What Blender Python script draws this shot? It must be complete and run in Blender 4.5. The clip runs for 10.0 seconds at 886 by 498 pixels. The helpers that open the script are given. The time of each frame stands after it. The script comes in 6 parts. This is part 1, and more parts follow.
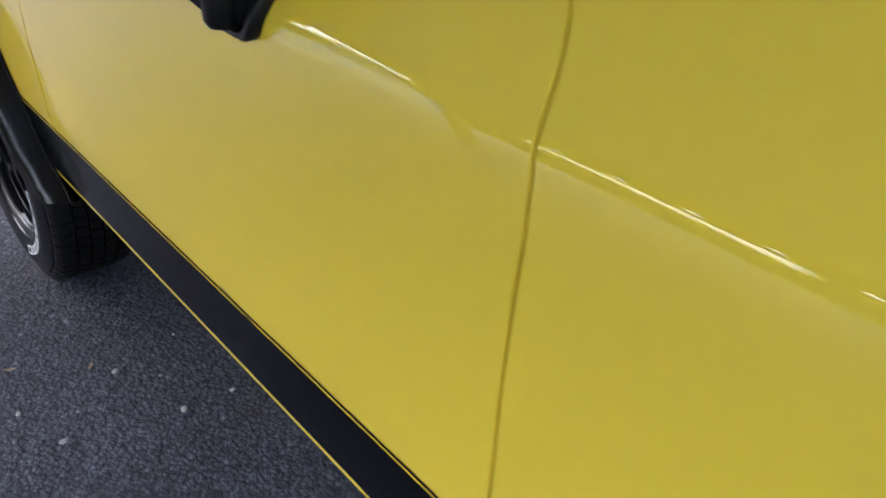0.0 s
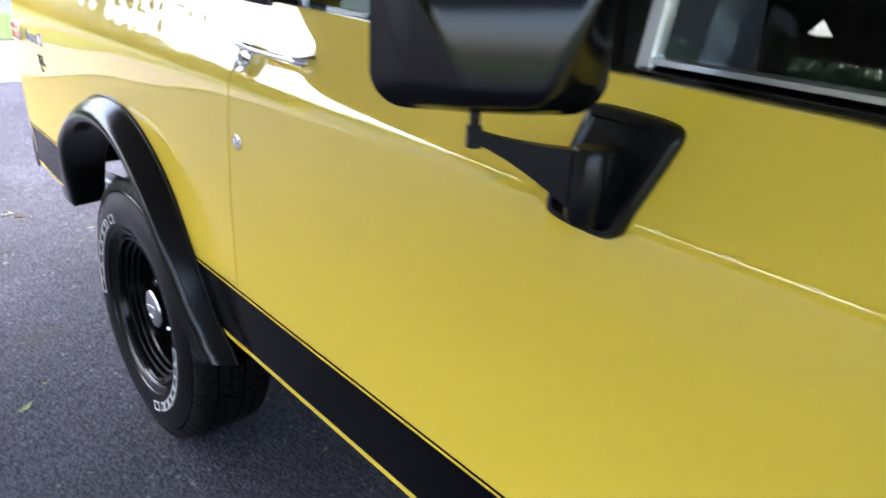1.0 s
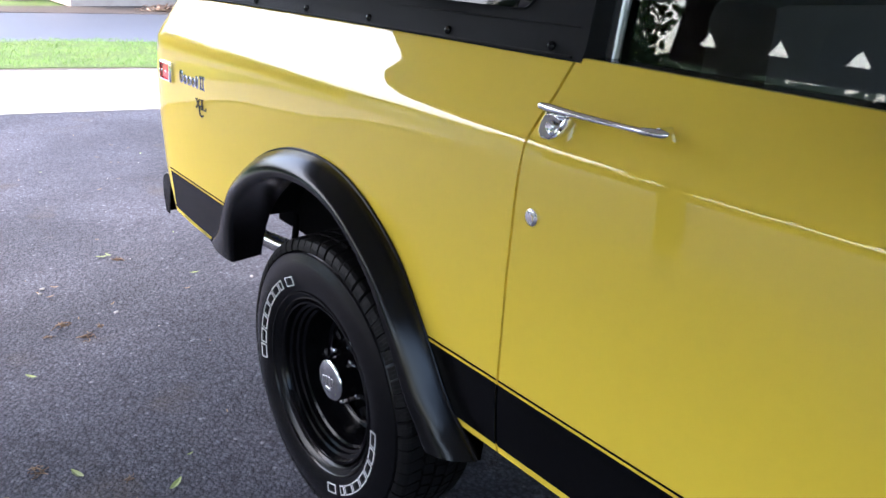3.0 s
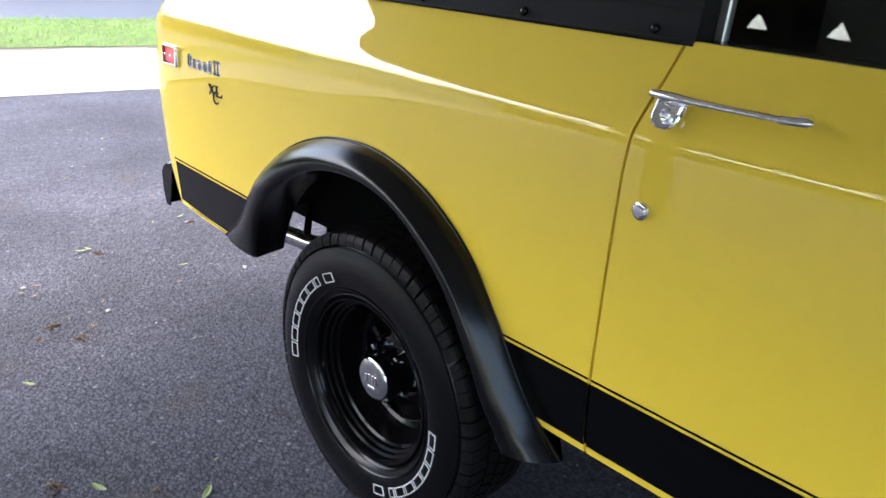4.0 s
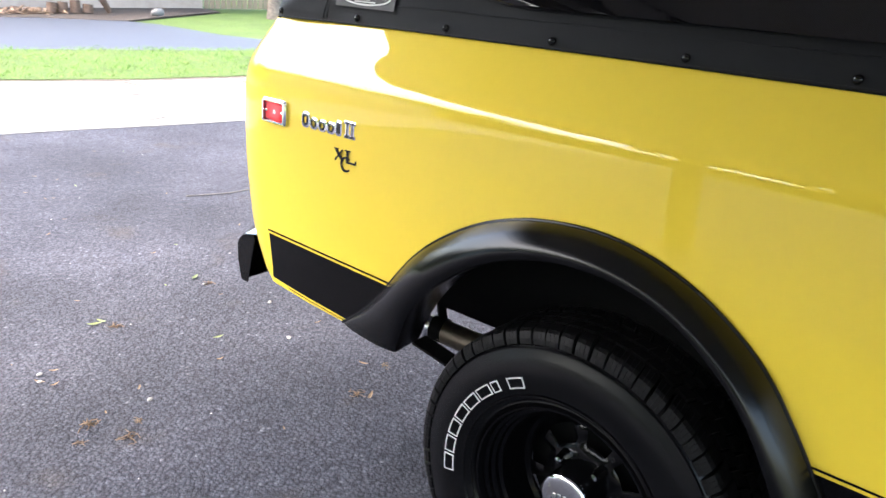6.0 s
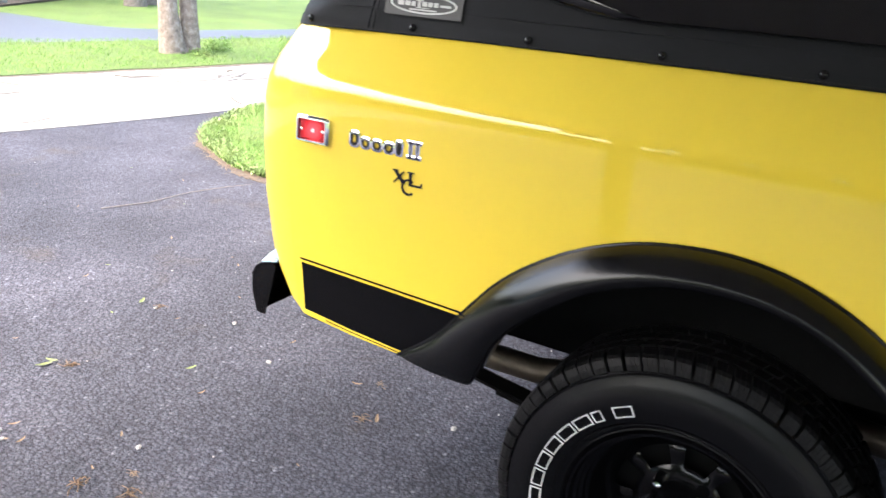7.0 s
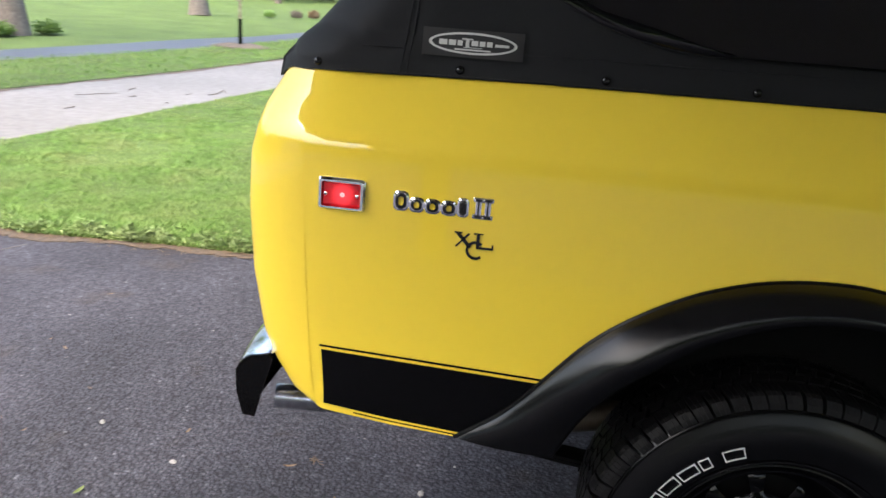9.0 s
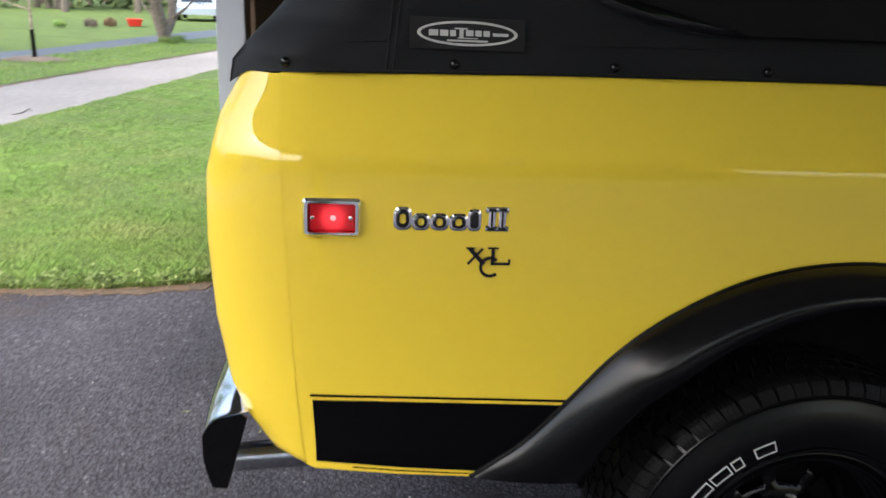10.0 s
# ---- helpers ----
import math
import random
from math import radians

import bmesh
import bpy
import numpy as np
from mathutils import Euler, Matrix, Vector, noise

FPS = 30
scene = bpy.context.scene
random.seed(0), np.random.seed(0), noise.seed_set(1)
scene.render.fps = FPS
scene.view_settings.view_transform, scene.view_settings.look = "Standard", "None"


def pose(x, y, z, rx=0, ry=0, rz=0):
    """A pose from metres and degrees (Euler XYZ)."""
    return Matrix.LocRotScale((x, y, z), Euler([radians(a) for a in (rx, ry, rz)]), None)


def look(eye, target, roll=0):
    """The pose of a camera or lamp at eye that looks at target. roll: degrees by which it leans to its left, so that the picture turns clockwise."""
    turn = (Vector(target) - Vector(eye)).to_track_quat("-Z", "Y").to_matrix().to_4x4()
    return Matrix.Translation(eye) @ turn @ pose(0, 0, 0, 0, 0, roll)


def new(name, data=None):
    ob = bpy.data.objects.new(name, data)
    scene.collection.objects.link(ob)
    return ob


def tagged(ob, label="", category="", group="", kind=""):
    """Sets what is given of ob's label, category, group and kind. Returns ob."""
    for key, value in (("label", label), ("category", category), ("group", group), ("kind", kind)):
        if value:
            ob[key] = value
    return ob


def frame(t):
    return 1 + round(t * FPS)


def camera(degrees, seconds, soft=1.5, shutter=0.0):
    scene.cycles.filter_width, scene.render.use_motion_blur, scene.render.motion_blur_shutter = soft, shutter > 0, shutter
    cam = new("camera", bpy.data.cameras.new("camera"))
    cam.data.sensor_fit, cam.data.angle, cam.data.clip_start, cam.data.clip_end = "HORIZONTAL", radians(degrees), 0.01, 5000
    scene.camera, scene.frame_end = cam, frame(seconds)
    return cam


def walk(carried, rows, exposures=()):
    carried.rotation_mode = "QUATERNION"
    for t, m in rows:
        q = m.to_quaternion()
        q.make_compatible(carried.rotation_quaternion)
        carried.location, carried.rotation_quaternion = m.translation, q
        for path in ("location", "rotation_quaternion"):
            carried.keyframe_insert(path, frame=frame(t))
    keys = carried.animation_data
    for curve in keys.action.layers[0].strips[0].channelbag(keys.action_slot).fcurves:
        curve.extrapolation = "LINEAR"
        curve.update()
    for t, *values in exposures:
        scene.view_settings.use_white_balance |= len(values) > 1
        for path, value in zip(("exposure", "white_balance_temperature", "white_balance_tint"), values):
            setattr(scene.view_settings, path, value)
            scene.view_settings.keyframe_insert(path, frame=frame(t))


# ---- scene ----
cam = camera(58.2, 10.0, soft=1.5, shutter=0.35)
PATH = [
    (0, (-0.097, -0.262, 1.464), (0.775, 0.770, 0.607), 1.5),
    (0.5, (-0.179, -0.107, 1.472), (0.92, 1.263, 0.516), 1.1),
    (0.6, (-0.219, -0.07, 1.492), (0.917, 1.31, 0.594), 1.1),
    (1, (-0.372, 0.022, 1.5), (0.798, 1.455, 0.739), 2.2),
    (1.3, (-0.472, 0.075, 1.512), (0.707, 1.551, 0.857), 2.9),
    (1.5, (-0.525, 0.096, 1.525), (0.635, 1.594, 0.885), 3.8),
    (2, (-0.576, 0.269, 1.506), (0.565, 1.768, 0.834), 1.5),
    (2.5, (-0.614, 0.449, 1.495), (0.522, 1.918, 0.753), 1.7),
    (2.7, (-0.621, 0.486, 1.503), (0.518, 1.968, 0.791), 2.1),
    (3.8, (-0.771, 0.741, 1.492), (0.459, 2.148, 0.778), 3.6),
    (4, (-0.794, 0.788, 1.497), (0.467, 2.147, 0.746), 2.7),
    (4.5, (-0.873, 0.917, 1.515), (0.429, 2.27, 0.828), 2.0),
    (5, (-0.938, 1.051, 1.517), (0.377, 2.412, 0.869), 2.6),
    (5.2, (-0.964, 1.139, 1.506), (0.36, 2.497, 0.872), 2.3),
    (6.3, (-1.029, 1.628, 1.487), (0.458, 2.783, 0.812), 4.0),
    (6.5, (-1.067, 1.727, 1.499), (0.474, 2.824, 0.849), 3.5),
    (7, (-1.171, 1.959, 1.503), (0.446, 2.91, 0.811), 4.2),
    (7.5, (-1.206, 2.131, 1.492), (0.416, 3.088, 0.818), 4.8),
    (8, (-1.192, 2.334, 1.479), (0.495, 3.171, 0.804), 3.6),
    (8.5, (-1.183, 2.518, 1.477), (0.584, 3.19, 0.824), 4.9),
    (9, (-1.221, 2.742, 1.494), (0.661, 3.021, 0.875), 4.3),
    (9.5, (-1.209, 2.937, 1.485), (0.687, 2.993, 0.85), 5.2),
    (10, (-1.043, 3.083, 1.45), (0.86, 2.931, 0.855), 2.5),
]
EXPOSURES = [(0, 3.22, 5900, 16), (0.5, 3.38, 5740, 17), (1, 3.42, 5640, 17), (2.5, 3.05, 5640, 17), (4, 3.07, 5800, 14), (4.5, 3.22, 5880, 13), (5.5, 3.30, 5980, 12), (7, 3.31, 6200, 13), (8.2, 2.82, 6220, 13), (10, 2.29, 6250, 11)]
walk(cam, [(t, look(eye, target, roll)) for t, eye, target, roll in PATH], EXPOSURES)

# ---- sky and sun: a bright, overcast spring day ----
world = bpy.data.worlds.new("sky")
scene.world = world
world.use_nodes = True
wn = world.node_tree
sky = wn.nodes.new("ShaderNodeTexSky")
sky.sky_type, sky.sun_disc = "NISHITA", False
sky.sun_elevation, sky.sun_rotation = radians(55), radians(-55)
sky.air_density, sky.dust_density, sky.ozone_density = 1.6, 6.0, 0.6
wn.nodes["Background"].inputs["Strength"].default_value = 0.15
wn.links.new(sky.outputs["Color"], wn.nodes["Background"].inputs["Color"])
sun = new("sun", bpy.data.lights.new("sun", "SUN"))
sun.data.energy, sun.data.angle, sun.data.color = 0.42, radians(40), (1.0, 0.96, 0.9)
sun.matrix_world = look((-23, 16, 40), (0, 0, 0))


# ---- materials ----
def material(name, base, rough=0.5, metal=0.0, coat=0.0, coat_ior=1.5, bump=0.0, scale=40.0, vary=0.0, stain=0.0, spec=0.5, rnd=0.0):
    """A principled surface with fine grain (scale per metre), a coarser stain and a relief."""
    m = bpy.data.materials.new(name)
    m.use_nodes = True
    nt = m.node_tree
    p = nt.nodes["Principled BSDF"]
    p.inputs["Roughness"].default_value, p.inputs["Metallic"].default_value = rough, metal
    p.inputs["Specular IOR Level"].default_value = spec
    if coat:
        p.inputs["Coat Weight"].default_value, p.inputs["Coat Roughness"].default_value = coat, 0.02
        p.inputs["Coat IOR"].default_value = coat_ior
    geo = nt.nodes.new("ShaderNodeNewGeometry")
    fine = nt.nodes.new("ShaderNodeTexNoise")
    fine.inputs["Scale"].default_value, fine.inputs["Detail"].default_value = scale, 4
    nt.links.new(geo.outputs["Position"], fine.inputs["Vector"])
    coarse = nt.nodes.new("ShaderNodeTexNoise")
    coarse.inputs["Scale"].default_value, coarse.inputs["Detail"].default_value = scale * 0.06, 3
    nt.links.new(geo.outputs["Position"], coarse.inputs["Vector"])
    hsv = nt.nodes.new("ShaderNodeHueSaturation")
    hsv.inputs["Color"].default_value = (*base, 1)
    add = nt.nodes.new("ShaderNodeMath")
    add.operation = "MULTIPLY_ADD"
    nt.links.new(fine.outputs["Fac"], add.inputs[0])
    add.inputs[1].default_value = 2 * vary
    add.inputs[2].default_value = 1 - vary - stain
    add2 = nt.nodes.new("ShaderNodeMath")
    add2.operation = "MULTIPLY_ADD"
    nt.links.new(coarse.outputs["Fac"], add2.inputs[0])
    add2.inputs[1].default_value = 2 * stain
    nt.links.new(add.outputs[0], add2.inputs[2])
    last = add2
    if rnd:
        info = nt.nodes.new("ShaderNodeObjectInfo")
        add3 = nt.nodes.new("ShaderNodeMath")
        add3.operation = "MULTIPLY_ADD"
        nt.links.new(info.outputs["Random"], add3.inputs[0])
        add3.inputs[1].default_value = rnd
        nt.links.new(add2.outputs[0], add3.inputs[2])
        last = add3
    nt.links.new(last.outputs[0], hsv.inputs["Value"])
    nt.links.new(hsv.outputs["Color"], p.inputs["Base Color"])
    if bump:
        b = nt.nodes.new("ShaderNodeBump")
        b.inputs["Strength"].default_value, b.inputs["Distance"].default_value = 1.0, bump
        nt.links.new(fine.outputs["Fac"], b.inputs["Height"])
        nt.links.new(b.outputs["Normal"], p.inputs["Normal"])
    return m


def ramp_material(name, stops, scale, rough=0.9, bump=0.004, big=0.35, kind="VORONOI", patch=0.25, spec=0.3):
    """Loose grain: cells or noise through a colour ramp, shaded by broad patches."""
    m = bpy.data.materials.new(name)
    m.use_nodes = True
    nt = m.node_tree
    p = nt.nodes["Principled BSDF"]
    p.inputs["Roughness"].default_value, p.inputs["Specular IOR Level"].default_value = rough, spec
    geo = nt.nodes.new("ShaderNodeNewGeometry")
    if kind == "VORONOI":
        tex = nt.nodes.new("ShaderNodeTexVoronoi")
        tex.inputs["Scale"].default_value = scale
        sep = nt.nodes.new("ShaderNodeSeparateColor")
        nt.links.new(tex.outputs["Color"], sep.inputs["Color"])
        value, height = sep.outputs["Red"], tex.outputs["Distance"]
    else:
        tex = nt.nodes.new("ShaderNodeTexNoise")
        tex.inputs["Scale"].default_value, tex.inputs["Detail"].default_value = scale, 6
        tex.inputs["Roughness"].default_value = 0.65
        value, height = tex.outputs["Fac"], tex.outputs["Fac"]
    nt.links.new(geo.outputs["Position"], tex.inputs["Vector"])
    ramp = nt.nodes.new("ShaderNodeValToRGB")
    el = ramp.color_ramp.elements
    el[0].position, el[0].color = stops[0][0], (*stops[0][1], 1)
    el[1].position, el[1].color = stops[-1][0], (*stops[-1][1], 1)
    for at, col in stops[1:-1]:
        el.new(at).color = (*col, 1)
    nt.links.new(value, ramp.inputs["Fac"])
    broad = nt.nodes.new("ShaderNodeTexNoise")
    broad.inputs["Scale"].default_value, broad.inputs["Detail"].default_value = big, 5
    nt.links.new(geo.outputs["Position"], broad.inputs["Vector"])
    amount = nt.nodes.new("ShaderNodeMath")
    amount.operation = "MULTIPLY_ADD"
    nt.links.new(broad.outputs["Fac"], amount.inputs[0])
    amount.inputs[1].default_value, amount.inputs[2].default_value = 4 * patch, 1 - 2 * patch
    hsv = nt.nodes.new("ShaderNodeHueSaturation")
    nt.links.new(amount.outputs[0], hsv.inputs["Value"])
    nt.links.new(ramp.outputs["Color"], hsv.inputs["Color"])
    nt.links.new(hsv.outputs["Color"], p.inputs["Base Color"])
    b = nt.nodes.new("ShaderNodeBump")
    b.inputs["Strength"].default_value, b.inputs["Distance"].default_value = 1.0, bump
    b.invert = kind == "VORONOI"
    nt.links.new(height, b.inputs["Height"])
    nt.links.new(b.outputs["Normal"], p.inputs["Normal"])
    return m


def glass_material(name, tint, rough=0.0):
    m = bpy.data.materials.new(name)
    m.use_nodes = True
    p = m.node_tree.nodes["Principled BSDF"]
    p.inputs["Base Color"].default_value = (*tint, 1)
    p.inputs["Transmission Weight"].default_value, p.inputs["Roughness"].default_value = 1.0, rough
    p.inputs["IOR"].default_value = 1.5
    return m


YELLOW = material("yellow_paint", (0.81, 0.592, 0.042), 0.55, coat=1.0, coat_ior=1.58, vary=0.02, stain=0.02, scale=900, spec=0.12)
STRIPE = material("black_decal", (0.002, 0.002, 0.0024), 0.16, vary=0.1, scale=300, spec=0.22)
FLARE = material("black_plastic", (0.0028, 0.0028, 0.0034), 0.19, bump=0.00012, scale=500, vary=0.12, stain=0.08, spec=0.3)
MIRROR_BLACK = material("black_enamel", (0.004, 0.004, 0.0048), 0.3, vary=0.1, scale=200, bump=0.0001, spec=0.3)
MIRROR_SHELL = material("glossy_black_shell", (0.003, 0.003, 0.0036), 0.17, vary=0.1, scale=200, bump=0.00003, spec=0.4)
RUBBER = material("tyre_rubber", (0.003, 0.003, 0.0035), 0.25, bump=0.00015, scale=350, vary=0.15, stain=0.15, spec=0.24)
TREAD = material("tread_rubber", (0.0060, 0.0058, 0.0062), 0.5, bump=0.0005, scale=300, vary=0.25, stain=0.25, spec=0.12)
WHEEL_BLACK = material("gloss_black_steel", (0.0024, 0.0024, 0.003), 0.14, vary=0.05, scale=200, spec=0.17)
CHROME = material("chrome", (0.86, 0.86, 0.88), 0.07, metal=1.0, vary=0.03, scale=60)
TIP_CHROME = material("worn_chrome", (0.72, 0.72, 0.74), 0.18, metal=1.0, vary=0.08, stain=0.1, scale=60)
ALUMINIUM = material("brushed_aluminium", (0.66, 0.66, 0.67), 0.34, metal=1.0, vary=0.05, scale=200)
FABRIC = material("black_canvas", (0.0076, 0.0082, 0.0102), 0.7, bump=0.0006, scale=420, vary=0.2, stain=0.1, spec=0.25)
LABEL_CLOTH = material("label_cloth", (0.016, 0.016, 0.018), 0.33, bump=0.0003, scale=500, vary=0.15, spec=0.4)
VINYL = material("dark_vinyl_window", (0.004, 0.004, 0.005), 0.06, vary=0.1, stain=0.15, scale=30, bump=0.0002, spec=0.4)
WHITE_INK = material("white_print", (0.55, 0.55, 0.54), 0.6, vary=0.1, scale=500)
UNDER = material("black_underbody", (0.004, 0.004, 0.004), 0.8, vary=0.3, scale=60, bump=0.001, spec=0.06)
STEEL_OLD = material("weathered_steel_pipe", (0.12, 0.098, 0.075), 0.5, metal=0.8, vary=0.25, stain=0.2, scale=60)
RED_LENS = material("red_lens", (0.55, 0.004, 0.008), 0.12, coat=0.6, vary=0.1, scale=300, bump=0.0003)
BADGE_BLACK = material("black_badge", (0.006, 0.006, 0.007), 0.25, vary=0.1, scale=300)
SEAT = material("dark_seat_cloth", (0.03, 0.03, 0.032), 0.8, vary=0.2, scale=200, bump=0.001)
GLASS = glass_material("window_glass", (0.86, 0.93, 0.9))
HOUSE_GLASS = material("dark_window_pane", (0.012, 0.016, 0.02), 0.05, vary=0.2, scale=2)



def asphalt_material():
    """Dark stones in binder: cells of two sizes, broad worn patches and brown dust."""
    m = bpy.data.materials.new("asphalt")
    m.use_nodes = True
    nt = m.node_tree
    p = nt.nodes["Principled BSDF"]
    p.inputs["Roughness"].default_value, p.inputs["Specular IOR Level"].default_value = 0.9, 0.2
    geo = nt.nodes.new("ShaderNodeNewGeometry")

    def tex(kind, scale, detail=3):
        n = nt.nodes.new("ShaderNodeTexVoronoi" if kind == "cells" else "ShaderNodeTexNoise")
        n.inputs["Scale"].default_value = scale
        if kind != "cells":
            n.inputs["Detail"].default_value = detail
        nt.links.new(geo.outputs["Position"], n.inputs["Vector"])
        return n

    def ramp(src, stops):
        r = nt.nodes.new("ShaderNodeValToRGB")
        el = r.color_ramp.elements
        el[0].position, el[0].color = stops[0][0], (*stops[0][1], 1)
        el[1].position, el[1].color = stops[-1][0], (*stops[-1][1], 1)
        for at, col in stops[1:-1]:
            el.new(at).color = (*col, 1)
        nt.links.new(src, r.inputs["Fac"])
        return r

    def mix(fac, a, b, mode="MIX"):
        n = nt.nodes.new("ShaderNodeMix")
        n.data_type, n.blend_type = "RGBA", mode
        nt.links.new(fac, n.inputs[0]) if fac is not None else None
        if fac is None:
            n.inputs[0].default_value = 1.0
        nt.links.new(a, n.inputs[6])
        nt.links.new(b, n.inputs[7])
        return n.outputs[2]

    stones, grit, broad, dust, wear = tex("cells", 82), tex("cells", 190), tex("noise", 1.1, 5), tex("noise", 2.6, 6), tex("noise", 28.0, 5)
    red = nt.nodes.new("ShaderNodeSeparateColor")
    nt.links.new(stones.outputs["Color"], red.inputs["Color"])
    red2 = nt.nodes.new("ShaderNodeSeparateColor")
    nt.links.new(grit.outputs["Color"], red2.inputs["Color"])
    base = ramp(red.outputs["Red"], [(0.0, (0.0425, 0.0427, 0.0535)), (0.5, (0.0495, 0.0499, 0.0630)), (0.9, (0.0565, 0.0570, 0.0715)), (0.985, (0.066, 0.0667, 0.082)), (1.0, (0.110, 0.111, 0.127))])
    fine = ramp(red2.outputs["Red"], [(0.0, (0.84, 0.84, 0.84)), (0.7, (1.0, 1.0, 1.0)), (1.0, (1.22, 1.22, 1.22))])
    col = mix(None, base.outputs["Color"], fine.outputs["Color"], "MULTIPLY")
    binder = ramp(stones.outputs["Distance"], [(0.30, (1.05, 1.05, 1.05)), (0.72, (0.54, 0.54, 0.55))])
    col = mix(None, col, binder.outputs["Color"], "MULTIPLY")
    shade = ramp(broad.outputs["Fac"], [(0.32, (0.72, 0.72, 0.72)), (0.5, (1.0, 1.0, 1.0)), (0.68, (1.38, 1.37, 1.35))])
    col = mix(None, col, shade.outputs["Color"], "MULTIPLY")
    shade2 = ramp(wear.outputs["Fac"], [(0.3, (0.80, 0.80, 0.80)), (0.7, (1.20, 1.20, 1.19))])
    col = mix(None, col, shade2.outputs["Color"], "MULTIPLY")
    brown = ramp(red2.outputs["Green"], [(0.0, (0.022, 0.018, 0.014)), (1.0, (0.075, 0.058, 0.042))])
    amount = ramp(dust.outputs["Fac"], [(0.60, (0.0, 0.0, 0.0)), (0.74, (0.5, 0.5, 0.5))])
    col = mix(amount.outputs["Color"], col, brown.outputs["Color"])
    nt.links.new(col, p.inputs["Base Color"])
    add = nt.nodes.new("ShaderNodeMath")
    add.operation = "MULTIPLY_ADD"
    nt.links.new(grit.outputs["Distance"], add.inputs[0])
    add.inputs[1].default_value = 0.4
    nt.links.new(stones.outputs["Distance"], add.inputs[2])
    b = nt.nodes.new("ShaderNodeBump")
    b.invert = True
    b.inputs["Strength"].default_value, b.inputs["Distance"].default_value = 1.0, 0.0050
    nt.links.new(add.outputs[0], b.inputs["Height"])
    nt.links.new(b.outputs["Normal"], p.inputs["Normal"])
    return m


ASPHALT = asphalt_material()
ROAD = ramp_material("worn_pale_road", [(0.2, (0.108, 0.102, 0.098)), (0.40, (0.142, 0.135, 0.130)), (0.6, (0.172, 0.164, 0.159)), (0.85, (0.21, 0.202, 0.196))], 9, 0.9, 0.003, 0.45, "NOISE", 0.16)
DRIVE = ramp_material("blue_grey_drive", [(0.2, (0.028, 0.032, 0.043)), (0.8, (0.055, 0.063, 0.083))], 30, 0.6, 0.002, 0.3, "NOISE", 0.1)
LAWN = ramp_material("lawn", [(0.2, (0.038, 0.062, 0.012)), (0.5, (0.058, 0.094, 0.017)), (0.85, (0.096, 0.132, 0.034))], 22, 0.9, 0.02, 0.9, "NOISE", 0.30)
BED_SOIL = ramp_material("dark_bed_soil", [(0.2, (0.02, 0.016, 0.013)), (0.6, (0.055, 0.042, 0.034)), (0.9, (0.13, 0.105, 0.085))], 14, 0.95, 0.02, 1.0, "NOISE", 0.25)
SOIL = ramp_material("leaf_litter_soil", [(0.2, (0.045, 0.036, 0.030)), (0.6, (0.10, 0.079, 0.062)), (0.9, (0.21, 0.175, 0.148))], 40, 0.95, 0.01, 1.0, "NOISE", 0.2)


def leaf_material(name, base, vary, scale, straw=None):
    """Thin leaves and blades: light passes through them."""
    m = material(name, base, 0.6, vary=vary, stain=0.25, scale=scale)
    nt = m.node_tree
    p, out = nt.nodes["Principled BSDF"], nt.nodes["Material Output"]
    thin = nt.nodes.new("ShaderNodeBsdfTranslucent")
    hsv = p.inputs["Base Color"].links[0].from_socket
    if straw:       # patches of thin, yellower growth
        geo = nt.nodes.new("ShaderNodeNewGeometry")
        spread = nt.nodes.new("ShaderNodeTexNoise")
        spread.inputs["Scale"].default_value, spread.inputs["Detail"].default_value = 1.5, 4
        nt.links.new(geo.outputs["Position"], spread.inputs["Vector"])
        share = nt.nodes.new("ShaderNodeMapRange")
        share.inputs["From Min"].default_value, share.inputs["From Max"].default_value = 0.46, 0.66
        nt.links.new(spread.outputs["Fac"], share.inputs["Value"])
        dry = nt.nodes.new("ShaderNodeMix")
        dry.data_type = "RGBA"
        nt.links.new(share.outputs["Result"], dry.inputs[0])
        nt.links.new(hsv, dry.inputs[6])
        dry.inputs[7].default_value = (*straw, 1)
        hsv = dry.outputs[2]
        nt.links.new(hsv, p.inputs["Base Color"])
    nt.links.new(hsv, thin.inputs["Color"])
    both = nt.nodes.new("ShaderNodeMixShader")
    both.inputs[0].default_value = 0.35
    nt.links.new(p.outputs[0], both.inputs[1])
    nt.links.new(thin.outputs[0], both.inputs[2])
    nt.links.new(both.outputs[0], out.inputs["Surface"])
    return m


BLADE = leaf_material("grass_blades", (0.122, 0.226, 0.040), 0.7, 11, (0.175, 0.235, 0.062))
BLADE2 = leaf_material("pale_grass_blades", (0.165, 0.275, 0.062), 0.7, 11, (0.225, 0.275, 0.095))
WEED = leaf_material("weed_leaves", (0.24, 0.32, 0.12), 0.7, 9)
BARK = ramp_material("pale_bark", [(0.2, (0.06, 0.045, 0.036)), (0.5, (0.18, 0.145, 0.12)), (0.8, (0.33, 0.29, 0.26))], 14, 0.9, 0.02, 2.0, "NOISE", 0.15)
LOG_BARK = ramp_material("brown_log_bark", [(0.2, (0.05, 0.03, 0.02)), (0.8, (0.20, 0.13, 0.09))], 16, 0.9, 0.02, 2.0, "NOISE", 0.15)
BARK_DARK = ramp_material("grey_bark", [(0.2, (0.05, 0.042, 0.036)), (0.8, (0.20, 0.17, 0.15))], 16, 0.9, 0.02, 2.0, "NOISE", 0.15)
LEAF = leaf_material("spring_leaves", (0.10, 0.17, 0.03), 0.3, 6)
HEDGE = material("far_foliage", (0.07, 0.10, 0.03), 0.8, vary=0.35, stain=0.4, scale=4)
STICK = material("grey_dead_wood", (0.13, 0.12, 0.11), 0.9, vary=0.3, stain=0.2, scale=40)
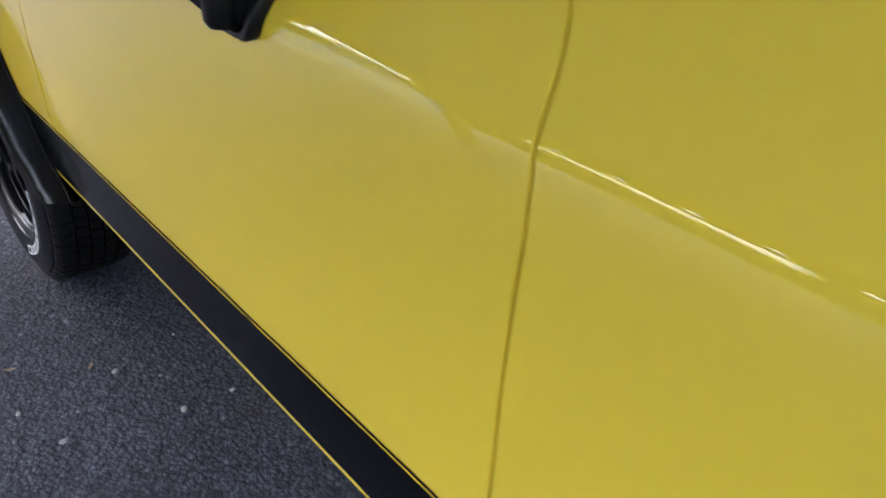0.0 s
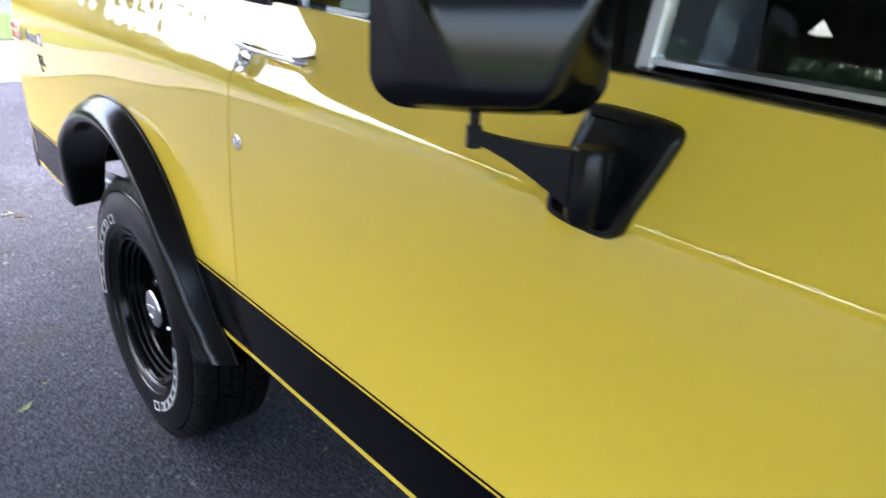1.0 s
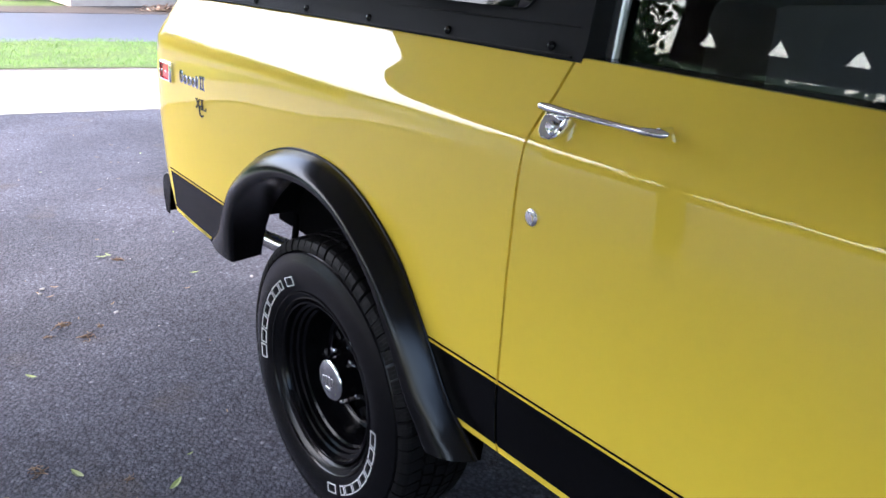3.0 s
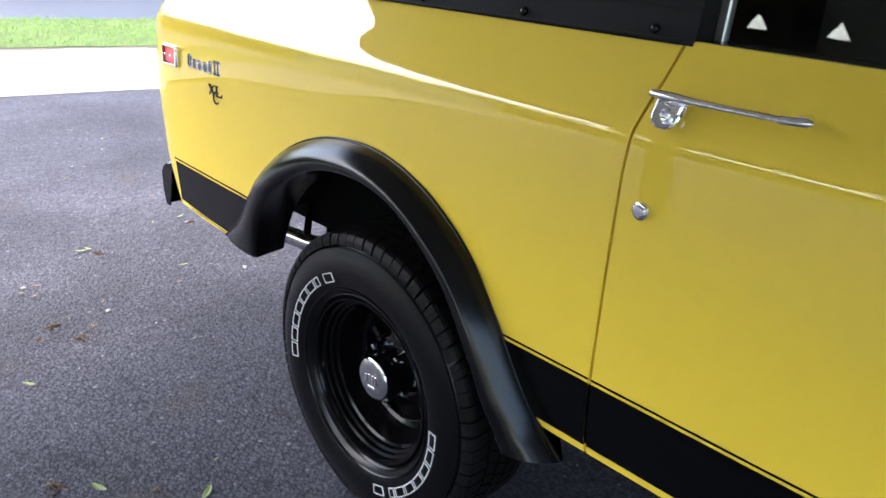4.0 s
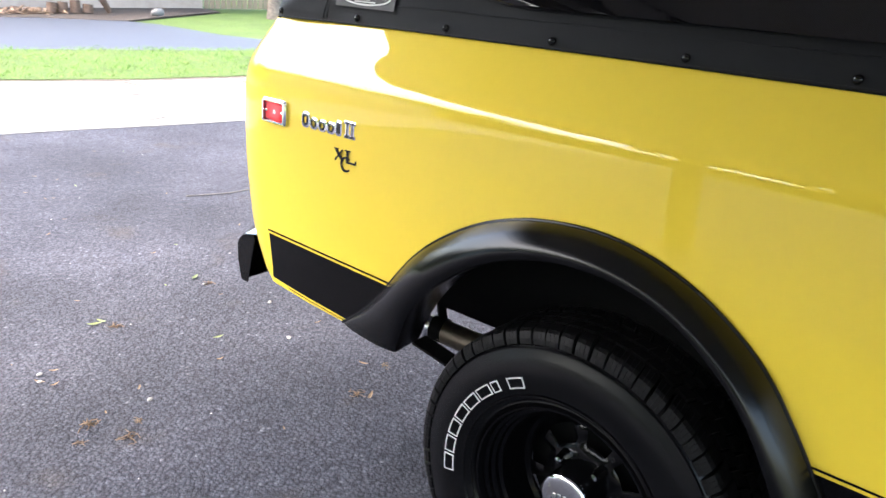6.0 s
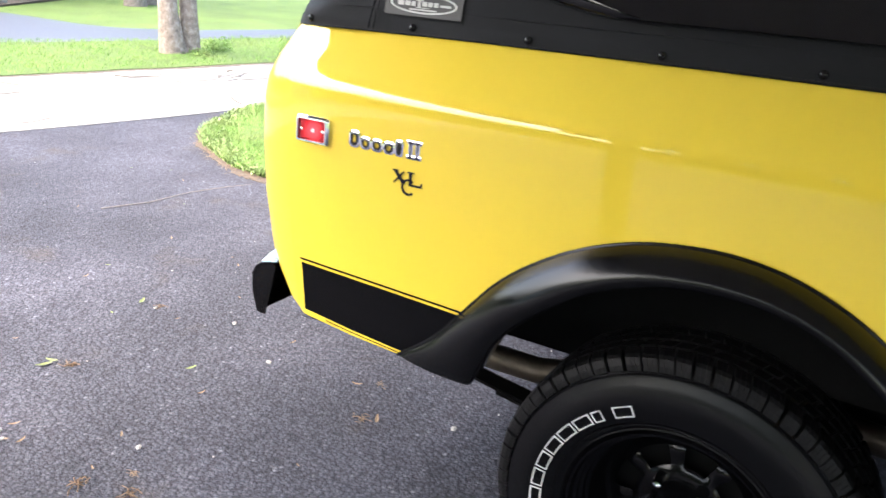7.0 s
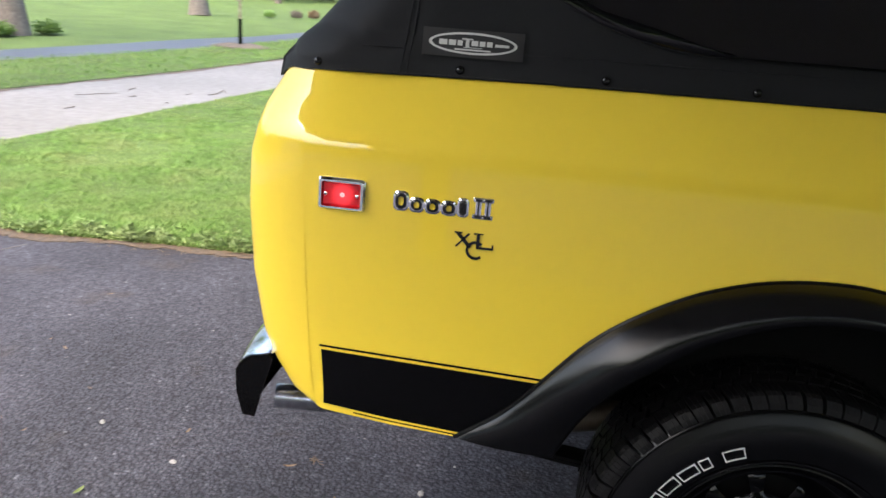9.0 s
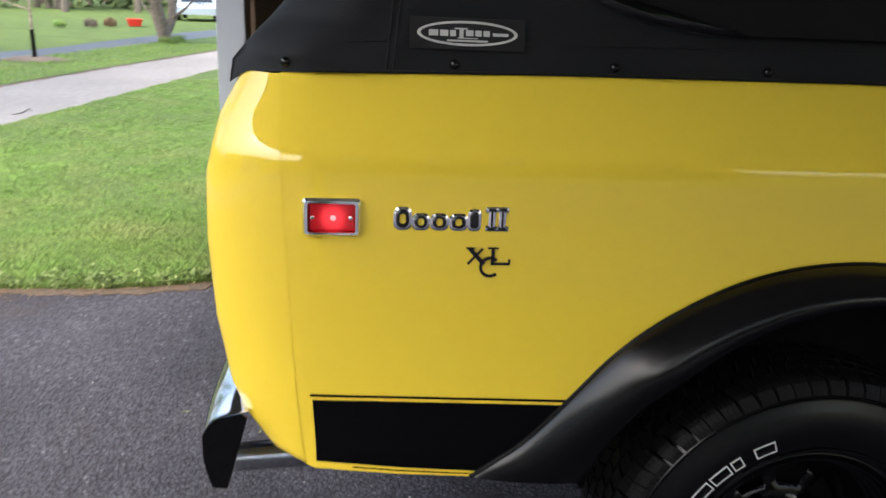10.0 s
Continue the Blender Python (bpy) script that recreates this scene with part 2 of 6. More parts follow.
TWIGS = material("bare_twigs", (0.12, 0.10, 0.08), 0.9, vary=0.3, stain=0.2, scale=8)
CHIP_WOOD = material("split_wood", (0.26, 0.17, 0.11), 0.85, vary=0.5, stain=0.3, scale=25)
DRY_VINE = material("pale_dry_vine", (0.27, 0.21, 0.17), 0.9, vary=0.2, stain=0.2, scale=8)
STUCCO = ramp_material("tan_stucco", [(0.2, (0.37, 0.285, 0.225)), (0.8, (0.52, 0.425, 0.35))], 6, 0.95, 0.01, 0.5, "NOISE", 0.15)
FENCE = material("weathered_fence", (0.30, 0.22, 0.15), 0.9, vary=0.2, stain=0.25, scale=15)
SIDING = material("sage_siding", (0.62, 0.66, 0.61), 0.7, vary=0.05, stain=0.06, scale=20)
WHITE_PAINT = material("white_painted_trim", (0.80, 0.81, 0.82), 0.5, vary=0.04, stain=0.06, scale=30, bump=0.0005)
# white trim of the garage opening, its bluish shade put into the base colour
JAMB_PAINT = material("shaded_white_trim", (0.29, 0.325, 0.38), 0.5, vary=0.05, stain=0.08, scale=30, bump=0.0005)
PLASTER = material("garage_plaster", (0.78, 0.77, 0.74), 0.9, vary=0.06, stain=0.1, scale=15, bump=0.001)
PLY = material("brown_plywood", (0.09, 0.055, 0.035), 0.8, vary=0.2, stain=0.2, scale=12)
CEILING_BOARD = material("pale_ceiling_boards", (0.80, 0.77, 0.70), 0.85, vary=0.08, stain=0.12, scale=18, bump=0.001)
RAFTER_WOOD = material("dark_rough_timber", (0.075, 0.055, 0.042), 0.85, vary=0.2, stain=0.25, scale=18, bump=0.002)
ROOF = material("grey_shingles", (0.12, 0.12, 0.125), 0.9, vary=0.2, stain=0.15, scale=30, bump=0.004)
RED_PLASTIC = material("red_plastic", (0.6, 0.03, 0.02), 0.5, vary=0.08, scale=20)
SILVER = material("silver_car_paint", (0.30, 0.36, 0.44), 0.3, coat=0.6, vary=0.03, scale=30)
STRAW = material("dry_leaf", (0.115, 0.075, 0.04), 0.8, vary=0.3, scale=200, rnd=0.5)
CATKIN = material("brown_catkin", (0.085, 0.052, 0.026), 0.85, vary=0.4, scale=150, rnd=0.4)
GREEN_LEAF = material("fallen_green_leaf", (0.10, 0.125, 0.03), 0.6, vary=0.3, scale=200, rnd=0.5)
GREY_STONE = material("grey_garden_stone", (0.16, 0.15, 0.14), 0.9, vary=0.3, stain=0.3, scale=30, bump=0.004)
PALE_STONE = material("pale_pebble", (0.22, 0.213, 0.20), 0.8, vary=0.2, scale=200, rnd=0.4)


# ---- building helpers ----
def mesh_object(name, bm, mat, smooth=False):
    me = bpy.data.meshes.new(name)
    bm.normal_update()
    bm.to_mesh(me)
    bm.free()
    if smooth:
        for poly in me.polygons:
            poly.use_smooth = True
    me.materials.append(mat)
    return new(name, me)


def part(name, bm, mat, parent, label="", smooth=True, sharp=35):
    ob = mesh_object(name, bm, mat, smooth)
    if smooth and sharp:
        ob.data.set_sharp_from_angle(angle=radians(sharp))
    ob.parent = parent
    if label:
        tagged(ob, label)
    return ob


def thing(name, label, category, group="", kind="", at=(0, 0, 0), rz=0.0):
    ob = new(name)
    ob.matrix_basis = pose(*at, 0, 0, rz)
    return tagged(ob, label, category, group, kind)


def loft(bm, rings, close=True, cap=False):
    """Skins rows of points with quads."""
    rows = [[bm.verts.new(p) for p in ring] for ring in rings]
    for a, b in zip(rows, rows[1:]):
        n = len(a)
        for i in range(n if close else n - 1):
            j = (i + 1) % n
            try:
                bm.faces.new((a[i], a[j], b[j], b[i]))
            except ValueError:
                pass
    if cap:
        bm.faces.new(rows[0][::-1])
        bm.faces.new(rows[-1])
    return rows


def box(bm, x0, y0, z0, x1, y1, z1, bevel=0.0):
    made = bmesh.ops.create_cube(bm, size=1, matrix=Matrix.LocRotScale(((x0 + x1) / 2, (y0 + y1) / 2, (z0 + z1) / 2), None, (abs(x1 - x0), abs(y1 - y0), abs(z1 - z0))))
    if bevel:
        edges = {e for v in made["verts"] for e in v.link_edges}
        bmesh.ops.bevel(bm, geom=list(edges), offset=bevel, segments=2, affect="EDGES", profile=0.5)


def boxed(*args, bevel=0.0):
    bm = bmesh.new()
    box(bm, *args, bevel=bevel)
    return bm


def tube(bm, path, radius, sides=10, cap=True):
    """A round bar along points; radius may vary from point to point."""
    pts = [Vector(p) for p in path]
    steep = abs((pts[-1] - pts[0]).normalized().z)
    rings = []
    for i, p in enumerate(pts):
        d = (pts[min(i + 1, len(pts) - 1)] - pts[max(i - 1, 0)]).normalized()
        side = d.cross(Vector((0, 0, 1)) if steep < 0.8 else Vector((0, 1, 0)))
        side.normalize()
        up = side.cross(d)
        r = radius[i] if isinstance(radius, (list, tuple)) else radius
        rings.append([p + r * (math.cos(a) * side + math.sin(a) * up) for a in (2 * math.pi * k / sides for k in range(sides))])
    loft(bm, rings, cap=cap)


def spin(bm, profile, centre, n=48, axis="x"):
    """Turns a profile of (along, radius) round an axle through centre."""
    cx, cy, cz = centre
    rings = []
    for k in range(n):
        a = 2 * math.pi * k / n
        rings.append([(cx + o, cy + r * math.cos(a), cz + r * math.sin(a)) for o, r in profile])
    rings.append(rings[0])
    rows = [[bm.verts.new(p) for p in ring] for ring in rings[:-1]]
    rows.append(rows[0])
    for a, b in zip(rows, rows[1:]):
        for i in range(len(profile) - 1):
            bm.faces.new((a[i], a[i + 1], b[i + 1], b[i]))


def slab(bm, outline, z0, z1):
    """A flat plate with the given outline."""
    low = [bm.verts.new((x, y, z0)) for x, y in outline]
    top = [bm.verts.new((x, y, z1)) for x, y in outline]
    bm.faces.new(top)
    n = len(outline)
    for i in range(n):
        bm.faces.new((low[i], low[(i + 1) % n], top[(i + 1) % n], top[i]))


def lerp(x, xs, ys):
    return float(np.interp(x, xs, ys))


# ---- ground, roads and lawns ----
def sheet(name, outline, z, mat, label, category, drop=0.03):
    bm = bmesh.new()
    slab(bm, outline, z - drop, z)
    ob = mesh_object(name, bm, mat)
    return tagged(ob, label, category, kind="structure")


ground_bm = bmesh.new()
bmesh.ops.create_circle(ground_bm, cap_ends=True, segments=48, radius=900, matrix=Matrix.Translation((0, 0, -0.03)))
tagged(mesh_object("ground", ground_bm, LAWN), "wide green lawn reaching to the horizon", "lawn", kind="structure")

ISLAND_EDGE = [(3.0, 3.82), (2.93, 3.98), (2.84, 4.25), (2.80, 4.5), (2.78, 4.85), (2.74, 5.3), (2.68, 5.7), (2.74, 6.0), (2.84, 6.25), (3.05, 6.65), (3.40, 7.02), (3.95, 7.28), (4.5, 7.40)]
ROAD_NEAR = [(4.5, 7.42), (5.3, 7.33), (6.1, 7.22), (7.1, 7.08), (8.6, 6.90), (10.1, 6.74), (12.2, 6.52), (15, 6.28), (24, 5.0), (60, -1)]
ROAD_NEAR_WEST = [(-60, 13), (-14, 10), (-4, 8.9), (0.6, 8.28), (1.8, 8.02), (2.6, 7.80), (3.5, 7.60), (4.5, 7.42)]
ROAD_FAR = [(-60, 16.5), (-14, 13.2), (-4, 11.9), (1.0, 10.95), (2.4, 10.6), (3.6, 10.15), (4.8, 9.88), (6.1, 9.58), (7.8, 9.22), (10.4, 8.7), (14.8, 8.15), (20, 7.35), (28, 6.2), (62, 1)]
DRIVE_NEAR = [(-40, 15.5), (-4, 14.4), (2.3, 13.55), (4.2, 12.9), (5.6, 12.4), (7.2, 11.95), (9.2, 11.45), (11.5, 10.85), (14.2, 10.35), (17, 10.05), (19.6, 9.72), (22.4, 9.40), (26.5, 8.7), (45, 6)]
DRIVE_FAR = [(46, 8), (31.5, 9.7), (28.3, 10.25), (22.2, 10.75), (18.8, 10.95), (16.4, 11.5), (13.1, 11.95), (10.3, 12.4), (8.4, 12.95), (7.6, 13.6), (7.35, 14.3), (7.3, 15.4), (7.25, 16.2), (6.9, 17.0), (5.6, 17.8), (2.5, 18.5), (-40, 21)]

sheet("driveway", [(-16, -9), (4.2, -9), (4.2, 3.7), (3.0, 3.7)] + ISLAND_EDGE + ROAD_NEAR_WEST[::-1][1:5] + [(-16, 9.6)], 0.0, ASPHALT, "dark asphalt driveway strewn with small leaves", "driveway")
sheet("road", ROAD_NEAR_WEST[:-1] + ROAD_NEAR + ROAD_FAR[::-1], 0.006, ROAD, "pale worn road crossing behind the driveway", "road")
sheet("side_drive", DRIVE_NEAR + DRIVE_FAR, 0.006, DRIVE, "blue-grey asphalt drive between the lawns", "driveway")


def turf(name, outline, z, label):
    """A lawn with a ragged, slightly raised edge."""
    pts = []
    for (x0, y0), (x1, y1) in zip(outline, outline[1:] + outline[:1]):
        n = max(1, int(math.hypot(x1 - x0, y1 - y0) / 0.25))
        n = min(n, 80)
        for k in range(n):
            x, y = x0 + (x1 - x0) * k / n, y0 + (y1 - y0) * k / n
            w = noise.noise((x * 3, y * 3, 1.7)) * 0.05 + noise.noise((x * 11, y * 11, 4)) * 0.02
            pts.append((x + w, y + w * 0.7))
    bm = bmesh.new()
    slab(bm, pts, -0.02, z)
    return tagged(mesh_object(name, bm, LAWN), label, "lawn", kind="structure")


turf("lawn_island", ISLAND_EDGE + ROAD_NEAR + [(60, -12), (4.5, -12), (4.5, 3.74)], 0.03, "bright green lawn beside the driveway")
turf("lawn_strip", [(x, y + 0.05) for x, y in ROAD_FAR] + [(x, y - 0.05) for x, y in DRIVE_NEAR[::-1]], 0.018, "green lawn strip between road and side drive")
litter_bm = bmesh.new()
outer_edge, inner_edge = [], []
for (x0, y0), (x1, y1) in zip(ISLAND_EDGE[1:-1], ISLAND_EDGE[2:-1]):
    n = max(2, int(math.hypot(x1 - x0, y1 - y0) / 0.025))
    for k in range(n):
        x, y = x0 + (x1 - x0) * k / n, y0 + (y1 - y0) * k / n
        w = 0.075 + 0.06 * noise.noise((x * 5, y * 5, 2)) + 0.03 * noise.noise((x * 23, y * 23, 6))
        outer_edge.append((x - w, y - 0.01))
        inner_edge.append((x + 0.16, y - 0.06))
slab(litter_bm, outer_edge + inner_edge[::-1], -0.01, 0.006)
tagged(mesh_object("soil_edge", litter_bm, SOIL), "brown leaf litter along the lawn's edge", "soil", kind="structure")


def blades(name, spots, mat, height, label, seed):
    """Grass in tufts: narrow bent triangles in one mesh."""
    rng = random.Random(seed)
    verts, faces = [], []
    for x, y, z in spots:
        for _ in range(4):
            a = rng.uniform(0, 6.283)
            h = height * rng.uniform(0.5, 1.25) * max(0.6, 1 + 0.7 * noise.noise((x * 2.3, y * 2.3, 5)))
            w = 0.0012 + 0.0018 * rng.random()
            px, py = x + rng.gauss(0, 0.025), y + rng.gauss(0, 0.025)
            dx, dy = math.cos(a), math.sin(a)
            lean = rng.uniform(0.2, 0.9) * h
            i = len(verts)
            verts += [(px - dy * w, py + dx * w, z), (px + dy * w, py - dx * w, z), (px + dx * lean * 0.5 + dy * w * 0.6, py + dy * lean * 0.5 - dx * w * 0.6, z + 0.65 * h), (px + dx * lean, py + dy * lean, z + h)]
            faces += [(i, i + 1, i + 2), (i, i + 2, i + 3)]
    me = bpy.data.meshes.new(name)
    me.from_pydata(verts, [], faces)
    me.materials.append(mat)
    up = random.Random(seed + 1)
    me.normals_split_custom_set_from_vertices([Vector((up.gauss(0, 0.25), up.gauss(0, 0.25), 1)).normalized() for _ in verts])
    return tagged(new(name, me), label, "grass", kind="stuff")


def inside(p, poly):
    x, y = p
    c = False
    for (x0, y0), (x1, y1) in zip(poly, poly[1:] + poly[:1]):
        if (y0 > y) != (y1 > y) and x < (x1 - x0) * (y - y0) / (y1 - y0) + x0:
            c = not c
    return c


rng = random.Random(3)
island_poly = ISLAND_EDGE + ROAD_NEAR + [(60, -12), (4.5, -12), (4.5, 3.74)]
near_spots, tall_spots = [], []
for _ in range(90000):
    d = rng.random() ** 1.7
    x, y = 2.6 + 10 * d, rng.uniform(2.4, 7.4)
    thin = noise.noise((x * 0.9, y * 1.3, 8)) + 0.5 * noise.noise((x * 3.1, y * 3.1, 2))
    if inside((x, y), island_poly) and rng.random() > 1.5 * (thin - 0.15):
        near_spots.append((x, y, 0.025))
for (x0, y0), (x1, y1) in zip(ISLAND_EDGE, ISLAND_EDGE[1:]):
    for _ in range(int(620 * math.hypot(x1 - x0, y1 - y0))):
        k, w = rng.random(), abs(rng.gauss(0, 0.16))
        tall_spots.append((x0 + (x1 - x0) * k + w * 0.8 + 0.03, y0 + (y1 - y0) * k - w * 0.4, 0.01))
blades("grass_near", near_spots[::2], BLADE, 0.024, "short bright green grass", 5)
blades("grass_tips", near_spots[1::2], BLADE2, 0.027, "pale green grass tips", 6)
blades("grass_edge", tall_spots, BLADE2, 0.052, "longer pale grass along the driveway edge", 7)
strip_poly = ROAD_FAR + DRIVE_NEAR[::-1]
strip_spots = []
for _ in range(26000):
    x, y = rng.uniform(-1, 22), rng.uniform(7.5, 14)
    if inside((x, y), strip_poly):
        strip_spots.append((x, y, 0.03))
blades("grass_strip", strip_spots, BLADE, 0.04, "short green grass beside the road", 8)


# ---- the garage round the car ----
def wall(name, *args, mat=PLASTER, label="plain wall", bevel=0.004):
    return tagged(mesh_object(name, boxed(*args, bevel=bevel), mat), label, "wall", kind="structure")


EAST, WEST, SOUTH, FRONT, TOP = 4.3, -3.2, 3.70, -1.45, 2.62
HEAD, SIDE_HEAD, PLATE = 2.34, 1.97, 2.08
wall("wall_header_north", WEST, FRONT - 0.15, 2.34, EAST, FRONT, TOP, mat=RAFTER_WOOD, label="dark timber header over the front opening")
wall("wall_east", EAST, FRONT - 0.15, 0, EAST + 0.15, SOUTH + 0.11, TOP, mat=PLY, label="brown boarded garage wall")
wall("wall_south_return", 2.62, SOUTH, 0, EAST, SOUTH + 0.11, TOP, mat=PLY, label="short brown wall beside the opening")
wall("post_front", WEST - 0.12, -1.60, 0, WEST, -1.402, SIDE_HEAD, mat=RAFTER_WOOD, label="dark timber garage post")
wall("post_corner", WEST - 0.12, 3.34, 0, WEST, 3.50, SIDE_HEAD, mat=RAFTER_WOOD, label="dark timber post at the garage corner")
wall("wall_header_west", WEST - 0.12, -1.60, SIDE_HEAD, WEST, SOUTH + 0.20, PLATE, mat=RAFTER_WOOD, label="dark timber beam over the open side")
wall("wall_header_south", WEST, SOUTH + 0.002, HEAD, 2.62, SOUTH + 0.112, TOP, mat=RAFTER_WOOD, label="dark timber header over the garage opening")
jamb = thing("door_jamb", "white-painted jamb of the garage opening, coloured as in shade", "door jamb", kind="structure")
part("board", boxed(2.585, SOUTH - 0.004, 0, 2.62, SOUTH + 0.118, HEAD, bevel=0.004), JAMB_PAINT, jamb, smooth=False)
for z in (0.6, 1.0, 1.43, 1.9):
    part("bracket", boxed(2.572, SOUTH - 0.03, z, 2.586, SOUTH + 0.012, z + 0.03, bevel=0.002), ALUMINIUM, jamb, "small metal bracket", smooth=False)
part("track", boxed(2.59, SOUTH - 0.05, 0.02, 2.63, SOUTH - 0.03, 2.2, bevel=0.003), PLY, jamb, "dark brown batten", smooth=False)
tagged(mesh_object("ceiling", boxed(WEST - 0.12, FRONT - 0.15, TOP, EAST + 0.15, SOUTH + 0.112, TOP + 0.10), CEILING_BOARD), "pale boarded garage ceiling", "ceiling", kind="structure")
roof = bmesh.new()
loft(roof, [[(x, FRONT - 0.6, TOP + 0.104), (x, SOUTH + 0.114, TOP + 0.104), (x, SOUTH + 0.114, TOP), (x, SOUTH + 0.95, 2.72), (x, SOUTH + 0.95, 2.86), (x, 0.5, TOP + 1.6), (x, FRONT - 0.6, TOP + 0.16)] for x in (WEST - 0.4, EAST + 0.4)], cap=True)
tagged(mesh_object("roof", roof, ROOF), "grey shingled garage roof", "roof", kind="structure")

# boards between the rafter feet above the side beam, each leaving a small triangular gap of daylight
eave = thing("eave_boards", "dark eave boards with triangular gaps between the rafter feet", "eave boards", kind="structure")
EAVE_END = SOUTH + 0.20
BAYS, BAY = 11, (EAVE_END + 1.60) / 11
for k in range(BAYS):
    bm = bmesh.new()
    a, b = -1.60 + k * BAY, -1.60 + (k + 1) * BAY
    outer = [(a, PLATE), (b, PLATE), (b, TOP), (a, TOP)]
    hole = [(a + 0.33 * BAY, PLATE + 0.004), (a + 0.66 * BAY, PLATE + 0.004), (a + 0.53 * BAY, PLATE + 0.105), (a + 0.50 * BAY, PLATE + 0.105)]
    faces = []
    for x in (WEST - 0.05, WEST - 0.01):
        vo = [bm.verts.new((x, y, z)) for y, z in outer]
        vi = [bm.verts.new((x, y, z)) for y, z in hole]
        faces.append((vo, vi))
        for i in range(4):
            bm.faces.new((vo[i], vo[(i + 1) % 4], vi[(i + 1) % 4], vi[i]))
    for i in range(4):
        bm.faces.new((faces[0][1][i], faces[0][1][(i + 1) % 4], faces[1][1][(i + 1) % 4], faces[1][1][i]))
    part("board", bm, RAFTER_WOOD, eave, smooth=False)
    part("rafter", boxed(WEST - 0.009, a - 0.02, PLATE, WEST + 0.12, a + 0.02, TOP - 0.002, bevel=0.003), RAFTER_WOOD, eave, smooth=False)


# ---- the car ----
CX, CY, YAW = 0.257, 3.2, math.degrees(math.atan(0.018))
MID = 1.14          # the car's middle plane
AXLE_Y, AXLE_Z = 2.220, 0.392
car = thing("car", "yellow two-door off-road car with black soft top, flares and stripe", "car", at=(CX, CY, 0), rz=YAW)

zs = np.linspace(0.45, 1.42, 400)
raw = np.interp(zs, [0.45, 0.5, 0.6, 0.77, 0.95, 1.10, 1.17, 1.204, 1.27, 1.345, 1.42], [0.290, 0.278, 0.260, 0.250, 0.247, 0.250, 0.254, 0.2575, 0.2995, 0.340, 0.379])
kernel = np.exp(-0.5 * (np.arange(-20, 21) / 4.2) ** 2)
padded = np.concatenate([np.linspace(raw[0] + (raw[0] - raw[20]), raw[0], 20, endpoint=False), raw, np.linspace(raw[-1], raw[-1] + (raw[-1] - raw[-21]), 21)[1:]])
PROFILE = np.convolve(padded, kernel / kernel.sum(), "valid")


def side_x(z):
    return lerp(z, zs, PROFILE)


def rear_y(z):
    return lerp(z, [0.54, 0.60, 0.634, 0.70, 0.76, 0.89, 1.035, 1.15, 1.25, 1.32, 1.36], [3.15, 3.21, 3.293, 3.336, 3.359, 3.381, 3.391, 3.389, 3.367, 3.333, 3.308])


BEND, ROUND = 3.195, 0.092


def bend(y, z):
    """How far the side turns inwards towards the rear corner."""
    u = min(1.0, max(0.0, (y - BEND) / max(0.02, rear_y(z) - BEND)))
    return ROUND * (1 - math.sqrt(max(0.0, 1 - u * u)))


def nose(y):
    return 0.10 * max(0.0, (-0.35 - y) / 0.55) ** 2


def skin(y, z, out=0.0):
    return Vector((side_x(z) + bend(y, z) + nose(y) - out - CX, y - CY, z))


def flip(bm):
    """Mirrors a mesh to the car's other side."""
    c = 2 * (MID - CX)
    for v in bm.verts:
        v.co.x = c - v.co.x
    bmesh.ops.reverse_faces(bm, faces=bm.faces[:])
    return bm


def belt(y):
    return lerp(y, [-1.3, -0.4, 0.03, 0.2, 1.5, 2.2, 2.8, 3.25, 3.35], [1.32, 1.351, 1.349, 1.338, 1.345, 1.342, 1.338, 1.330, 1.324])


def sill(y):
    return lerp(y, [-0.9, 1.6, 2.85, 3.05, 3.2, 3.3], [0.565, 0.565, 0.585, 0.596, 0.612, 0.64])


def inside_path(y, z, path):
    return inside((y, z), path)


def panel(ya, yb, ny, nz, top=None, bottom=None, hole=None, inset=0.012, out=0.0):
    """A sheet of the body side between two edges (functions of height), its rim turned inwards."""
    top, bottom = top or belt, bottom or sill
    bm = bmesh.new()
    grid = []
    for i in range(nz + 1):
        v = i / nz
        row = []
        for j in range(ny + 1):
            u = j / ny
            zg = 0.58 + (1.335 - 0.58) * v
            y = ya(zg) + (yb(zg) - ya(zg)) * u
            z = bottom(y) + (top(y) - bottom(y)) * v
            row.append((y, z))
        grid.append(row)
    vs = [[bm.verts.new(skin(y, z, out)) for y, z in row] for row in grid]
    for i in range(nz):
        for j in range(ny):
            if hole and inside_path((grid[i][j][0] + grid[i + 1][j + 1][0]) / 2, (grid[i][j][1] + grid[i + 1][j + 1][1]) / 2, hole):
                continue
            bm.faces.new((vs[i][j], vs[i + 1][j], vs[i + 1][j + 1], vs[i][j + 1]))
    if inset:
        rim = [vs[0][j] for j in range(ny + 1)] + [vs[i][ny] for i in range(1, nz + 1)] + [vs[nz][j] for j in range(ny - 1, -1, -1)] + [vs[i][0] for i in range(nz - 1, 0, -1)]
        low = [bm.verts.new(v.co + Vector((inset, 0, 0))) for v in rim]
        n = len(rim)
        for i in range(n):
            if hole and inside_path(rim[i].co.y + CY, rim[i].co.z, hole):
                continue
            bm.faces.new((rim[i], rim[(i + 1) % n], low[(i + 1) % n], low[i]))
    for v in [v for v in bm.verts if not v.link_faces]:
        bm.verts.remove(v)
    return bm


